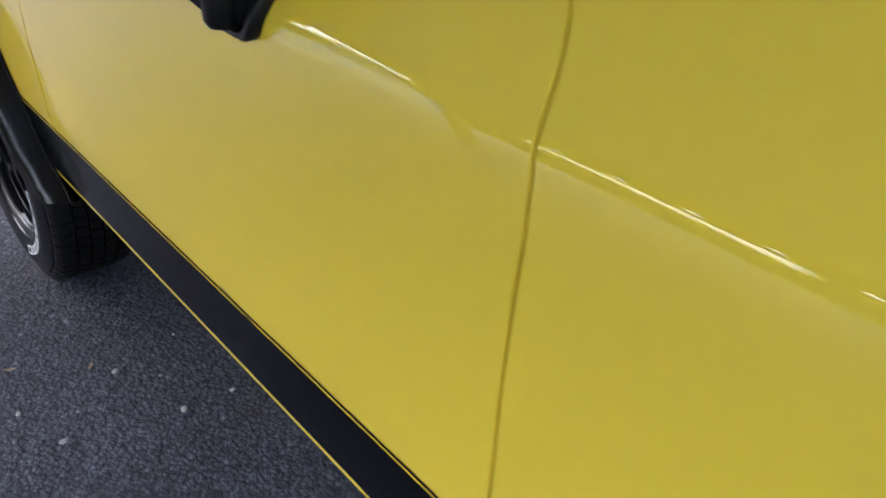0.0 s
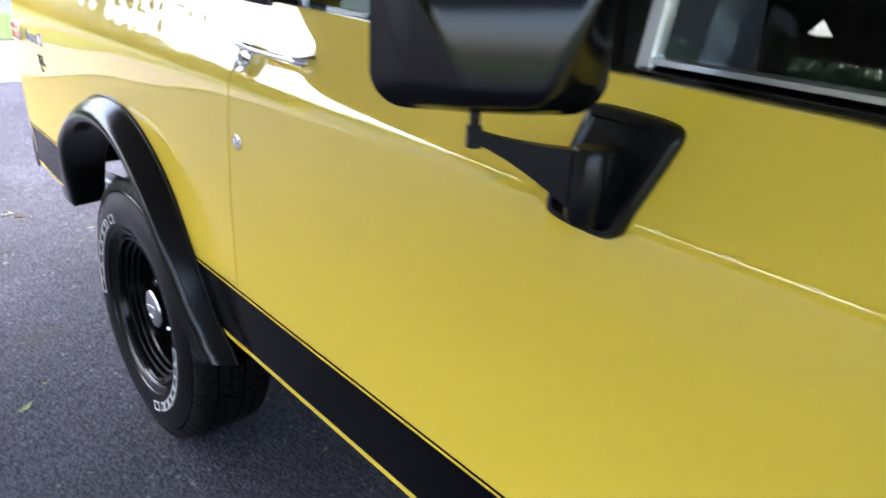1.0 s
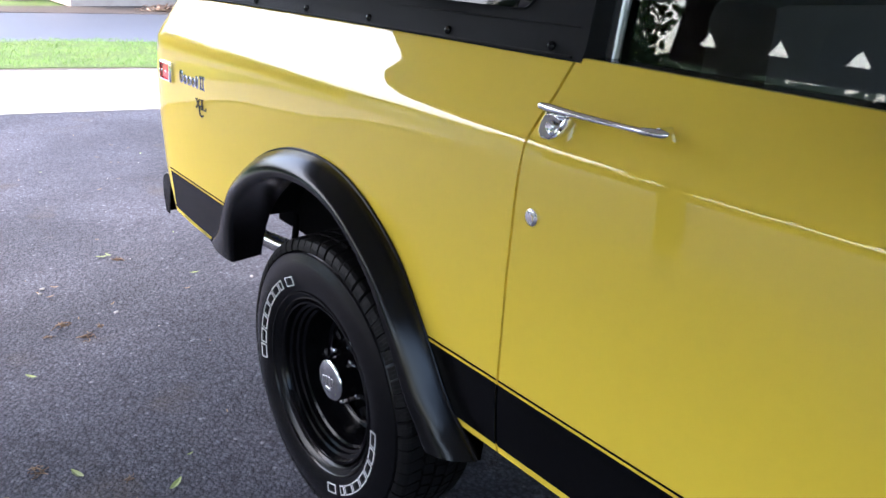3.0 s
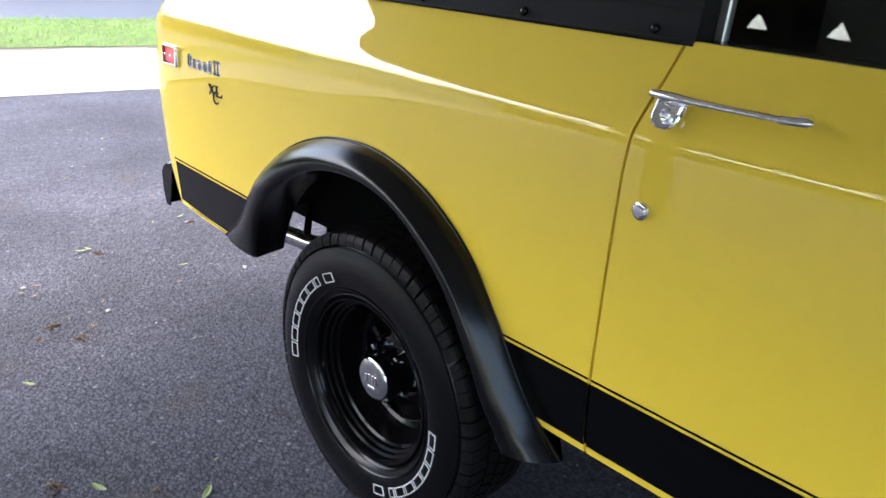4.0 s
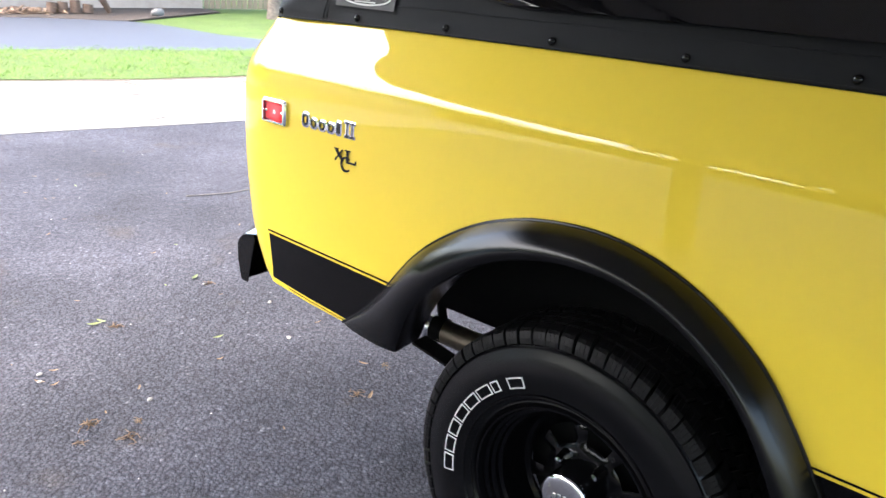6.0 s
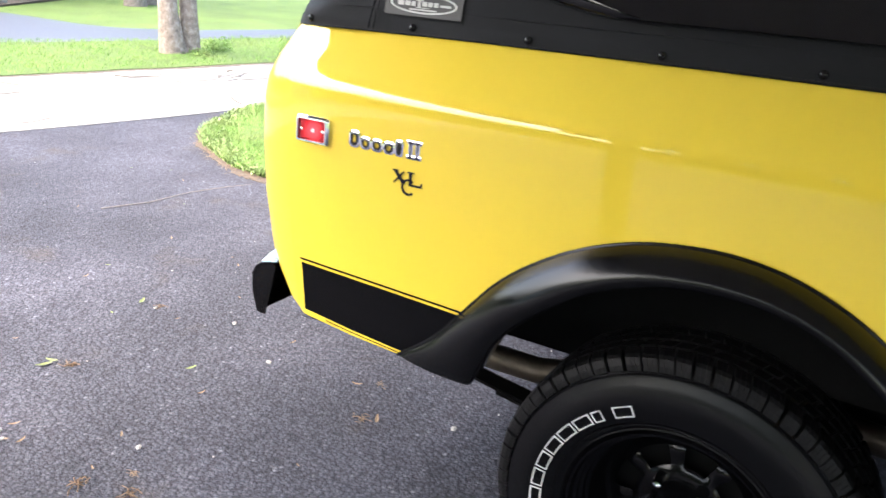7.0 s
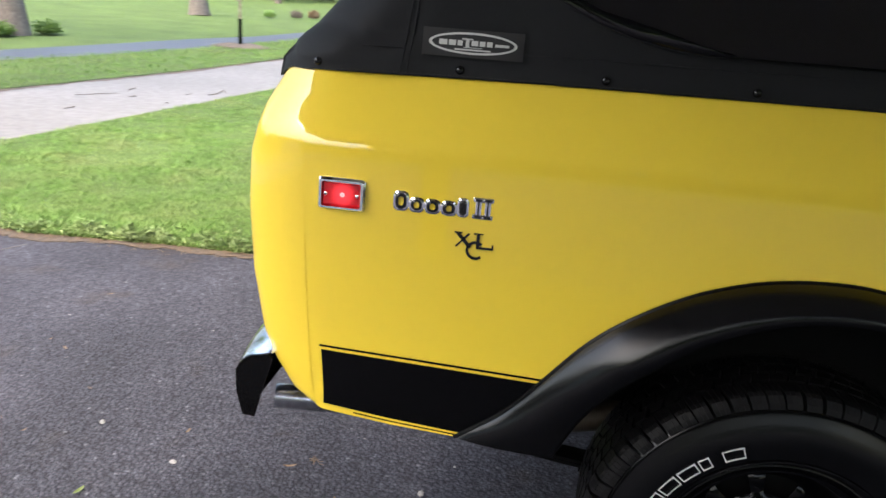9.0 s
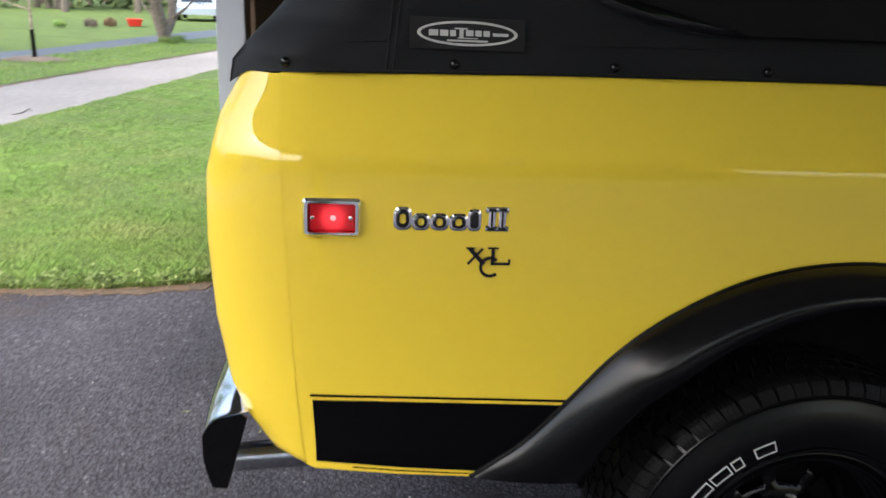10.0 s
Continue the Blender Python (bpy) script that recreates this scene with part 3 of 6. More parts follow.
ARCH = [(2.908, 0.590), (2.868, 0.620), (2.824, 0.653), (2.782, 0.697), (2.734, 0.758), (2.642, 0.870), (2.507, 0.962), (2.385, 1.010), (2.27, 1.029), (2.16, 1.029), (2.058, 1.006), (1.957, 0.960), (1.854, 0.882), (1.785, 0.785), (1.748, 0.725), (1.703, 0.642), (1.650, 0.570), (1.585, 0.512)]
ARCH_HOLE = [(AXLE_Y + (y - AXLE_Y) * 0.955, z - 0.022) for y, z in ARCH] + [(1.62, 0.3), (2.82, 0.3)]
FRONT_SHIFT = -2.80
REAR_GAP_Z = [0.56, 0.73, 0.86, 1.01, 1.13, 1.19, 1.24, 1.285, 1.345]
REAR_GAP_Y = [1.531, 1.532, 1.528, 1.524, 1.522, 1.518, 1.510, 1.500, 1.490]
FRONT_GAP_Z = [0.56, 0.80, 1.04, 1.12, 1.18, 1.25, 1.295, 1.32, 1.345]
FRONT_GAP_Y = [0.139, 0.129, 0.120, 0.115, 0.116, 0.129, 0.146, 0.165, 0.199]


def rear_gap(z):
    return lerp(z, REAR_GAP_Z, REAR_GAP_Y)


def front_gap(z):
    return lerp(z, FRONT_GAP_Z, FRONT_GAP_Y)


def seam(z):
    return lerp(z, [0.60, 0.66, 0.765, 0.94, 1.17, 1.33], [3.216, 3.222, 3.231, 3.241, 3.252, 3.259])


def corner_panel():
    """From the rear seam round the corner to the rear face."""
    bm = bmesh.new()
    rows = []
    for i in range(49):
        v = i / 48
        row = []
        zg = 0.609 + (1.322 - 0.609) * v
        u0 = (seam(zg) + 0.0002 - BEND) / (rear_y(zg) - BEND)
        a0 = math.asin(min(0.99, u0))
        for j in range(15):
            a = a0 + (math.pi / 2 - a0) * j / 14
            y = BEND + (rear_y(zg) - BEND) * math.sin(a)
            row.append((side_x(zg) + ROUND * (1 - math.cos(a)) - CX, y - CY, zg))
        row.append((side_x(zg) + 0.26 - CX, rear_y(zg) + 0.004 - CY, zg))
        rows.append(row)
    rows.append([(x + 0.02, y - 0.02, z + 0.001) for x, y, z in rows[-1]])
    rows.insert(0, [(x + 0.03, y - 0.03, z - 0.002) for x, y, z in rows[0]])
    loft(bm, rows, close=False)
    bmesh.ops.reverse_faces(bm, faces=bm.faces[:])
    return bm


GAP = 0.0028
for far in (False, True):
    keep = flip if far else (lambda bm: bm)
    part("quarter_panel", keep(panel(lambda z: rear_gap(z) + GAP, lambda z: seam(z) - 0.0004, 110, 64, hole=ARCH_HOLE)), YELLOW, car)
    part("rear_corner_panel", keep(corner_panel()), YELLOW, car)
    door = part("door", keep(panel(lambda z: front_gap(z) + GAP, lambda z: rear_gap(z) - GAP, 60, 64)), YELLOW, car)
    hole_f = [(y + FRONT_SHIFT, z) for y, z in ARCH_HOLE]
    part("front_fender", keep(panel(lambda z: -1.28 + 0.02 * abs(z - 0.9), lambda z: front_gap(z) - GAP, 60, 48, hole=hole_f)), YELLOW, car)
    # dark strip behind the door gaps
    for gap, w, deep, low, high in ((rear_gap, 0.02, 0.0125, 0.57, 1.335), (front_gap, 0.02, 0.0125, 0.57, 1.335), (seam, 0.006, 0.0016, 0.625, 1.318)):
        bm = bmesh.new()
        loft(bm, [[skin(gap(z) - w, z, -deep), skin(gap(z) + w, z, -deep)] for z in np.linspace(low, high, 30)], close=False)
        part("door_seal", keep(bm), YELLOW, car)

bm = bmesh.new()
rows = []
for z in np.linspace(0.60, 1.33, 24):
    rows.append([(side_x(z) + 0.26 - CX, rear_y(z) + 0.004 - CY, z), (2 * MID - side_x(z) - 0.26 - CX, rear_y(z) + 0.004 - CY, z)])
loft(bm, rows, close=False)
part("tailgate", bm, YELLOW, car)
bm = bmesh.new()
loft(bm, [[(side_x(belt(y)) + 0.003 - CX, y - CY, belt(y) - 0.002), (MID - CX, y - CY, belt(y) + 0.03), (2 * MID - side_x(belt(y)) - 0.003 - CX, y - CY, belt(y) - 0.002)] for y in (-1.28, -1.0, -0.6, -0.2, 0.12)], close=False)
part("hood", bm, YELLOW, car)
part("grille", boxed(0.40 - CX, -1.31 - CY, 0.75, 1.88 - CX, -1.27 - CY, 1.22, bevel=0.01), UNDER, car, "dark grille")
part("front_bumper", boxed(0.28 - CX, -1.42 - CY, 0.58, 2.0 - CX, -1.32 - CY, 0.74, bevel=0.02), CHROME, car, "chrome front bumper")
bm = bmesh.new()
box(bm, 0.30 - CX, -1.22 - CY, 0.575, 1.98 - CX, 1.72 - CY, 0.63)
box(bm, 0.45 - CX, 2.93 - CY, 0.69, 1.83 - CX, 3.22 - CY, 0.73)
box(bm, 0.60 - CX, 2.30 - CY, 0.55, 1.68 - CX, 3.10 - CY, 0.74)
part("floor_pan", bm, UNDER, car, "black underbody", smooth=False)
for x in (0.78, 1.50):
    bm = bmesh.new()
    tube(bm, [(x - CX, -1.26 - CY, 0.56), (x - CX, 1.6 - CY, 0.54), (x - CX, 2.0 - CY, 0.68), (x - CX, 2.5 - CY, 0.70), (x - CX, 3.2 - CY, 0.68)], 0.05, 4)
    part("frame_rail", bm, UNDER, car, smooth=False)
for x in (0.53, 2 * MID - 0.53):
    bm = bmesh.new()
    for k in range(4):
        reach = 0.66 - 0.13 * k
        rows = []
        for m in range(13):
            u = -1 + m / 6
            z = 0.400 - 0.0105 * k + 0.058 * (u * reach / 0.66) ** 2
            rows.append([(x + dx - CX, AXLE_Y + u * reach - CY, z + dz) for dx, dz in ((-0.030, -0.004), (0.030, -0.004), (0.030, 0.004), (-0.030, 0.004))])
        loft(bm, rows, cap=True)
    part("leaf_spring", bm, UNDER, car, smooth=False)
bm = bmesh.new()
tube(bm, [(0.45 - CX, AXLE_Y - CY, AXLE_Z), (1.83 - CX, AXLE_Y - CY, AXLE_Z)], 0.045, 14)
part("rear_axle", bm, UNDER, car)
# inner wheel housings
for far in (False, True):
    for sh in (0.0, FRONT_SHIFT):
        bm = bmesh.new()
        rows = []
        for k in range(25):
            a = radians(31 + (178 - 31) * k / 24)
            y, z = AXLE_Y + sh + 0.02 + 0.50 * math.cos(a), 0.46 + 0.53 * math.sin(a)
            rows.append([(0.262 - CX, y - CY, z), (0.50 - CX, y - CY, z - 0.005), (0.74 - CX, y - CY, z - 0.02)])
        loft(bm, rows, close=False)
        inner = [bm.verts.new((0.74 - CX, AXLE_Y + sh + 0.02 + 0.50 * math.cos(radians(a)) - CY, 0.44 + 0.53 * math.sin(radians(a)))) for a in range(31, 179, 9)]
        bm.faces.new(inner)
        part("wheel_housing", flip(bm) if far else bm, UNDER, car, "black inner wheel housing")


# stripes, laid 1.5 mm proud of the paint
def stripe(ya, yb, low, top, n=60, m=4, out=0.0015):
    bm = bmesh.new()
    rows = []
    for j in range(n + 1):
        rows.append([])
        for i in range(m + 1):
            v = i / m
            z = low(0) * (1 - v) + top(0) * v
            y = ya(z) + (yb(z) - ya(z)) * j / n
            z = low(y) * (1 - v) + top(y) * v
            rows[-1].append(skin(y, z, out))
    loft(bm, rows, close=False)
    return bm


def arch_y(z, rear):
    pts = ARCH[:9] if rear else ARCH[:9:-1]
    return lerp(z, [p[1] for p in pts], [p[0] for p in pts]) + (-0.035 if rear else 0.035)


def band_top(y):
    return lerp(y, [-0.6, 1.2, 1.76, 2.73, 3.21], [0.720, 0.722, 0.726, 0.744, 0.758])


def band_low(y):
    return lerp(y, [-0.6, 1.5, 1.76, 2.87, 3.05, 3.2], [0.583, 0.583, 0.584, 0.599, 0.612, 0.628])


for far in (False, True):
    keep = flip if far else (lambda bm: bm)
    part("stripe", keep(stripe(lambda z: front_gap(z) + GAP, lambda z: rear_gap(z) - GAP, band_low, band_top)), STRIPE, door, "black lower stripe with pinstripe")
    part("pinstripe", keep(stripe(lambda z: front_gap(z) + GAP, lambda z: rear_gap(z) - GAP, lambda y: band_top(y) + 0.0065, lambda y: band_top(y) + 0.0115, m=1)), STRIPE, door)
    part("stripe", keep(stripe(lambda z: rear_gap(z) + GAP, lambda z: arch_y(z, False), band_low, band_top, 20)), STRIPE, car, "black lower stripe")
    part("pinstripe", keep(stripe(lambda z: rear_gap(z) + GAP, lambda z: arch_y(z, False), lambda y: band_top(y) + 0.0065, lambda y: band_top(y) + 0.0115, 20, 1)), STRIPE, car)
    part("stripe", keep(stripe(lambda z: arch_y(z, True), lambda z: lerp(z, [0.62, 0.76], [3.197, 3.205]), band_low, band_top, 24)), STRIPE, car, "black lower stripe")
    part("pinstripe", keep(stripe(lambda z: arch_y(z, True), lambda z: 3.207, lambda y: band_top(y) + 0.0065, lambda y: band_top(y) + 0.0115, 24, 1)), STRIPE, car)
    part("pinstripe", keep(stripe(lambda z: arch_y(z, True), lambda z: 3.13, lambda y: band_low(y) - 0.0085, lambda y: band_low(y) - 0.0055, 24, 1)), STRIPE, car)
    for gap in (rear_gap, front_gap):
        bm = bmesh.new()
        loft(bm, [[skin(gap(z) - 0.02, z, -0.009), skin(gap(z) + 0.02, z, -0.009)] for z in np.linspace(0.585, 0.722, 6)], close=False)
        for s in (-1, 1):
            loft(bm, [[skin(gap(z) + s * (GAP - 0.0005), z, 0.0015), skin(gap(z) + s * (GAP - 0.0005), z, -0.0088)] for z in np.linspace(0.585, 0.722, 6)], close=False)
        part("stripe_return", keep(bm), STRIPE, car)
    part("stripe", keep(stripe(lambda z: 0.02 + 0.5 * max(0, 0.72 - z), lambda z: front_gap(z) - GAP, band_low, band_top, 12)), STRIPE, car, "black lower stripe")


# wheel flares
LIP = [(2.700, 0.590), (2.676, 0.648), (2.648, 0.704), (2.610, 0.760), (2.556, 0.815), (2.498, 0.862), (2.430, 0.910), (2.336, 0.950), (2.235, 0.970), (2.125, 0.969), (2.020, 0.942), (1.925, 0.880), (1.850, 0.800), (1.795, 0.700), (1.750, 0.600), (1.700, 0.505)]


def resample(path, n):
    p = np.array(path, float)
    for _ in range(2):      # round the corners
        q = [p[0]]
        for a, b in zip(p, p[1:]):
            q += [0.75 * a + 0.25 * b, 0.25 * a + 0.75 * b]
        p = np.array(q + [p[-1]])
    d = np.concatenate([[0], np.cumsum(np.hypot(*(p[1:] - p[:-1]).T))])
    t = np.linspace(0, d[-1], n)
    return np.c_[np.interp(t, d, p[:, 0]), np.interp(t, d, p[:, 1])]


def flare(shift):
    bm = bmesh.new()
    n = 72
    inner, outer = resample(ARCH, n), resample(LIP, n)
    rows = []
    for k in range(n):
        (yi, zi), (yo, zo) = inner[k], outer[k]
        s = k / (n - 1)
        swell = 0.072 * min(1.0, 0.45 + 2.6 * s, 0.95 + 2.6 * (1 - s))
        base = side_x(max(zi, 0.55))
        row = [(base + 0.004, yi + shift, zi)]
        for f, o in ((0.0, 0.10), (0.03, 0.22), (0.12, 0.42), (0.28, 0.68), (0.5, 0.90), (0.72, 1.0), (0.9, 0.98), (1.0, 0.88), (1.02, 0.72)):
            row.append((base - swell * o, yi + (yo - yi) * f + shift, zi + (zo - zi) * f))
        row.append((base + 0.02, yi + (yo - yi) * 0.99 + shift, zi + (zo - zi) * 0.99))
        row.append((base + 0.075, yi + (yo - yi) * 0.95 + shift, zi + (zo - zi) * 0.95))
        row.append((base + 0.078, yi + (yo - yi) * 0.60 + shift, zi + (zo - zi) * 0.60))
        rows.append([(x - CX, y - CY, z) for x, y, z in row])
    loft(bm, rows, close=False)
    for row in (rows[0], rows[-1]):
        vs = [bm.verts.new(p) for p in row]
        bm.faces.new(vs)
    bmesh.ops.recalc_face_normals(bm, faces=bm.faces[:])
    return bm


for far in (False, True):
    for sh in (0.0, FRONT_SHIFT):
        bm = flare(sh)
        rim = part("wheel_flare", flip(bm) if far else bm, FLARE, car, "black plastic wheel arch flare", sharp=50)
        bm = bmesh.new()
        tube(bm, [(side_x(max(z, 0.55)) - 0.004 - CX, y + sh - CY, z) for y, z in resample(ARCH, 72)], 0.0042, 8)
        part("bead", flip(bm) if far else bm, RUBBER, rim, "black rubber bead against the paint")


# ---- wheels ----
def wheel(y, far):
    """Tyre with raised outline marks, deep black rim, chrome cap and nuts. Built at the car's near side."""
    hub = new("wheel")
    hub.parent = car
    x0, c = 0.238, (0.0, y - CY, AXLE_Z)       # outermost bulge of the tyre
    X = x0 - CX
    keep = flip if far else (lambda bm: bm)
    bm = bmesh.new()
    side = [(0.040, 0.222), (0.030, 0.232), (0.0225, 0.2365), (0.0235, 0.240), (0.013, 0.252), (0.004, 0.274), (0.0, 0.300), (0.002, 0.324), (0.008, 0.344), (0.0135, 0.357), (0.0145, 0.361), (0.0180, 0.3620), (0.0165, 0.3645), (0.021, 0.3685), (0.030, 0.378), (0.046, 0.387), (0.132, 0.390)]
    spin(bm, [(X + o, r) for o, r in side] + [(X + 0.264 - o, r) for o, r in side[-2::-1]], c, 120)
    for v in bm.verts:
        v.co.z = max(v.co.z, 0.001)
    bmesh.ops.recalc_face_normals(bm, faces=bm.faces[:])
    part("tyre", keep(bm), RUBBER, hub, "black all-terrain tyre", sharp=40)
    # tread: shoulder lugs and zigzag ribs
    verts, faces = [], []

    def lug(section, a0, a1, skew=0.0):
        """A block of tread: a section of (along, radius, angle lag) swept over a small turn."""
        i, n = len(verts), len(section)
        for a in (a0, a1):
            for x, r, lag in section:
                verts.append((X + x, c[1] + r * math.cos(a + lag * skew), max(0.001, c[2] + r * math.sin(a + lag * skew))))
        faces.append(tuple(range(i, i + n)))
        faces.append(tuple(range(i + 2 * n - 1, i + n - 1, -1)))
        for k in range(n):
            faces.append((i + k, i + n + k, i + n + (k + 1) % n, i + (k + 1) % n))

    count = 68
    step = 2 * math.pi / count
    shoulder = [(0.030, 0.366, 0), (0.0165, 0.369, 0), (0.019, 0.381, 0.1), (0.027, 0.3945, 0.3), (0.036, 0.3995, 0.5), (0.070, 0.402, 1.0), (0.070, 0.38, 1.0)]
    rib = [(0.078, 0.38, 0), (0.078, 0.4025, 0), (0.108, 0.403, 1), (0.108, 0.38, 1)]
    for k in range(count):
        a = k * step + 0.006 * math.sin(5 * k)
        for m in (0, 1):
            flipx = (lambda sec: sec) if m == 0 else (lambda sec: [(0.264 - x, r, lag) for x, r, lag in sec])
            for q in range(3):      # sipes part each shoulder lug in three
                lug(flipx(shoulder), a + step * 0.285 * q, a + step * (0.285 * q + 0.272), -0.030)
            lug(flipx(rib), a + 0.4 * step, a + step * 0.82 + 0.4 * step, 0.022)
        lug([(0.117, 0.38, 0), (0.117, 0.403, 0), (0.147, 0.403, 1), (0.147, 0.38, 1)], a, a + step * 0.84, 0.02)
    me = bpy.data.meshes.new("tread")
    if far:
        verts = [(2 * (MID - CX) - x, yy, z) for x, yy, z in verts]
    me.from_pydata(verts, [], faces)
    me.materials.append(TREAD)
    tread = new("tread", me)
    tread.parent = hub
    tagged(tread, "tread lugs with sipes", kind="stuff")
    # rim: rolled lip, three close steps, a deep plain barrel, then a disc with windows
    bm = bmesh.new()
    spin(bm, [(X + 0.045, 0.2285), (X + 0.030, 0.2285), (X + 0.025, 0.225), (X + 0.026, 0.220), (X + 0.034, 0.2165), (X + 0.046, 0.2155), (X + 0.050, 0.2085), (X + 0.062, 0.2075), (X + 0.066, 0.2000), (X + 0.078, 0.1985), (X + 0.083, 0.1915), (X + 0.108, 0.1885), (X + 0.135, 0.1840), (X + 0.152, 0.1760), (X + 0.160, 0.1640)], c, 96)
    part("rim", keep(bm), WHEEL_BLACK, hub, "gloss black steel rim", sharp=22)
    bm = bmesh.new()
    rows = []
    for k in range(96):
        a = 2 * math.pi * k / 96 + radians(-101 - 7.5)
        crown = 0.005 * math.cos(math.pi * (((k % 12) - 2) / 4)) if k % 12 < 5 else 0.0
        rows.append([(X + o - crown * f, c[1] + r * math.cos(a), c[2] + r * math.sin(a)) for o, r, f in ((0.162, 0.166, 0), (0.150, 0.158, 0), (0.140, 0.146, 0.4), (0.136, 0.130, 1), (0.138, 0.114, 1), (0.134, 0.100, 0.4), (0.126, 0.090, 0), (0.124, 0.058, 0))])
    vs = [[bm.verts.new(p) for p in row] for row in rows]
    for k in range(96):
        a, b = vs[k], vs[(k + 1) % 96]
        for i in range(7):
            if i in (2, 3, 4) and (k % 12) >= 4:
                continue
            bm.faces.new((a[i], a[i + 1], b[i + 1], b[i]))
    part("wheel_disc", keep(bm), WHEEL_BLACK, hub, "gloss black wheel disc with windows", sharp=45)
    bm = bmesh.new()
    spin(bm, [(X + 0.172, 0.02), (X + 0.172, 0.165), (X + 0.22, 0.165)], c, 40)
    part("brake_drum", keep(bm), UNDER, hub, "dark brake drum")
    bm = bmesh.new()
    spin(bm, [(X + 0.130, 0.066), (X + 0.122, 0.0625), (X + 0.062, 0.0600), (X + 0.056, 0.0585)], c, 48)
    part("hub_snout", keep(bm), WHEEL_BLACK, hub, "black hub snout")
    bm = bmesh.new()
    spin(bm, [(X + 0.060, 0.0595), (X + 0.053, 0.0600), (X + 0.049, 0.0575), (X + 0.0465, 0.050), (X + 0.0450, 0.035), (X + 0.0440, 0.0005)], c, 48)
    cap = part("hub_cap", keep(bm), CHROME, hub, "polished chrome hub cap", sharp=60)
    bm = bmesh.new()
    for dy, dz, w, h in ((-0.020, 0.004, 0.007, 0.022), (-0.006, 0.002, 0.007, 0.026), (0.008, 0.002, 0.007, 0.022), (0.022, 0.0, 0.006, 0.018), (0.0, -0.022, 0.024, 0.005)):
        box(bm, X + 0.0430, c[1] + dy - w / 2, c[2] + dz - h / 2, X + 0.0470, c[1] + dy + w / 2, c[2] + dz + h / 2, bevel=0.0008)
    part("emboss", keep(bm), ALUMINIUM, cap, "raised plain bars on the cap", smooth=False)
    for k in range(5):
        a = radians(54 + 72 * k)
        cy, cz = c[1] + 0.078 * math.cos(a), c[2] + 0.078 * math.sin(a)
        bm = bmesh.new()
        spin(bm, [(X + 0.128, 0.0150), (X + 0.114, 0.0135), (X + 0.094, 0.0115), (X + 0.086, 0.008), (X + 0.083, 0.0003)], (0, cy, cz), 8)
        part("wheel_nut", keep(bm), CHROME, hub, "chrome wheel nut", smooth=False)
    # raised white outline marks on the sidewall: plain frames, eight to a group
    if not far:
        for start in (-8, 178):
            for k in range(8):
                a0, a1 = radians(start + 9.8 * k), radians(start + 9.8 * k + (8.6 if k != 6 else 4.6))
                bm = bmesh.new()
                r0, r1, w = 0.275, 0.301, 0.0027
                oa = w / 0.31

                def at(a, r, lift):
                    return (X - 0.0012 + 0.0045 * (abs(r - 0.300) / 0.026) ** 2 * 0.7 - lift, c[1] + r * math.cos(a), c[2] + r * math.sin(a))

                ring_o = [at(a0 + (a1 - a0) * k2 / 4, r0, 0) for k2 in range(5)] + [at(a0 + (a1 - a0) * k2 / 4, r1, 0) for k2 in range(4, -1, -1)]
                ring_i = [at(a0 + oa + (a1 - a0 - 2 * oa) * k2 / 4, r0 + w, 0) for k2 in range(5)] + [at(a0 + oa + (a1 - a0 - 2 * oa) * k2 / 4, r1 - w, 0) for k2 in range(4, -1, -1)]
                vo, vi = [bm.verts.new(p) for p in ring_o], [bm.verts.new(p) for p in ring_i]
                for i in range(10):
                    bm.faces.new((vo[i], vo[(i + 1) % 10], vi[(i + 1) % 10], vi[i]))
                ext = bmesh.ops.extrude_face_region(bm, geom=bm.faces[:])
                for v in ext["geom"]:
                    if isinstance(v, bmesh.types.BMVert):
                        v.co.x -= 0.0012
                bmesh.ops.recalc_face_normals(bm, faces=bm.faces[:])
                part("sidewall_mark", bm, WHITE_INK, hub, "white outline mark", smooth=False)
        bm = bmesh.new()
        spin(bm, [(X + 0.0125, 0.2510), (X + 0.0085, 0.2535), (X + 0.0088, 0.2560)], c, 96)
        part("sidewall_rib", bm, RUBBER, hub)
    return hub


for yy in (AXLE_Y, AXLE_Y + FRONT_SHIFT):
    for far in (False, True):
        wheel(yy, far)

# ---- rear bumper and exhaust ----
bumper = new("rear_bumper")
bumper.parent = car
rows = []
for x, s in ((0.294, 0.80), (0.30, 0.82), (0.34, 0.92), (0.40, 0.98), (0.6, 1.0), (MID, 1.0), (2 * MID - 0.6, 1.0), (2 * MID - 0.40, 0.98), (2 * MID - 0.34, 0.92), (2 * MID - 0.30, 0.82), (2 * MID - 0.294, 0.80)):
    zt = 0.545 + 0.165 * s
    rows.append([(x - CX, y - CY, z) for y, z in ((3.322, zt + 0.034), (3.350, zt + 0.0285), (3.377, zt + 0.0225), (3.394, zt + 0.012), (3.406, zt - 0.008), (3.411, zt - 0.032), (3.411, 0.62), (3.405, 0.580), (3.396, 0.552))])
bm = bmesh.new()
loft(bm, rows, close=False)
bmesh.ops.solidify(bm, geom=bm.faces[:], thickness=0.004)
part("bumper_face", bm, CHROME, bumper, "chrome rear bumper", sharp=40)
bm = bmesh.new()
loft(bm, [[(x, y - 0.0075, z - 0.005 * (k < 3)) for k, (x, y, z) in enumerate(row[2:])] for row in rows], close=False)
bmesh.ops.solidify(bm, geom=bm.faces[:], thickness=0.002)
part("bumper_lining", bm, STRIPE, bumper, "black inner side of the bumper", sharp=40)
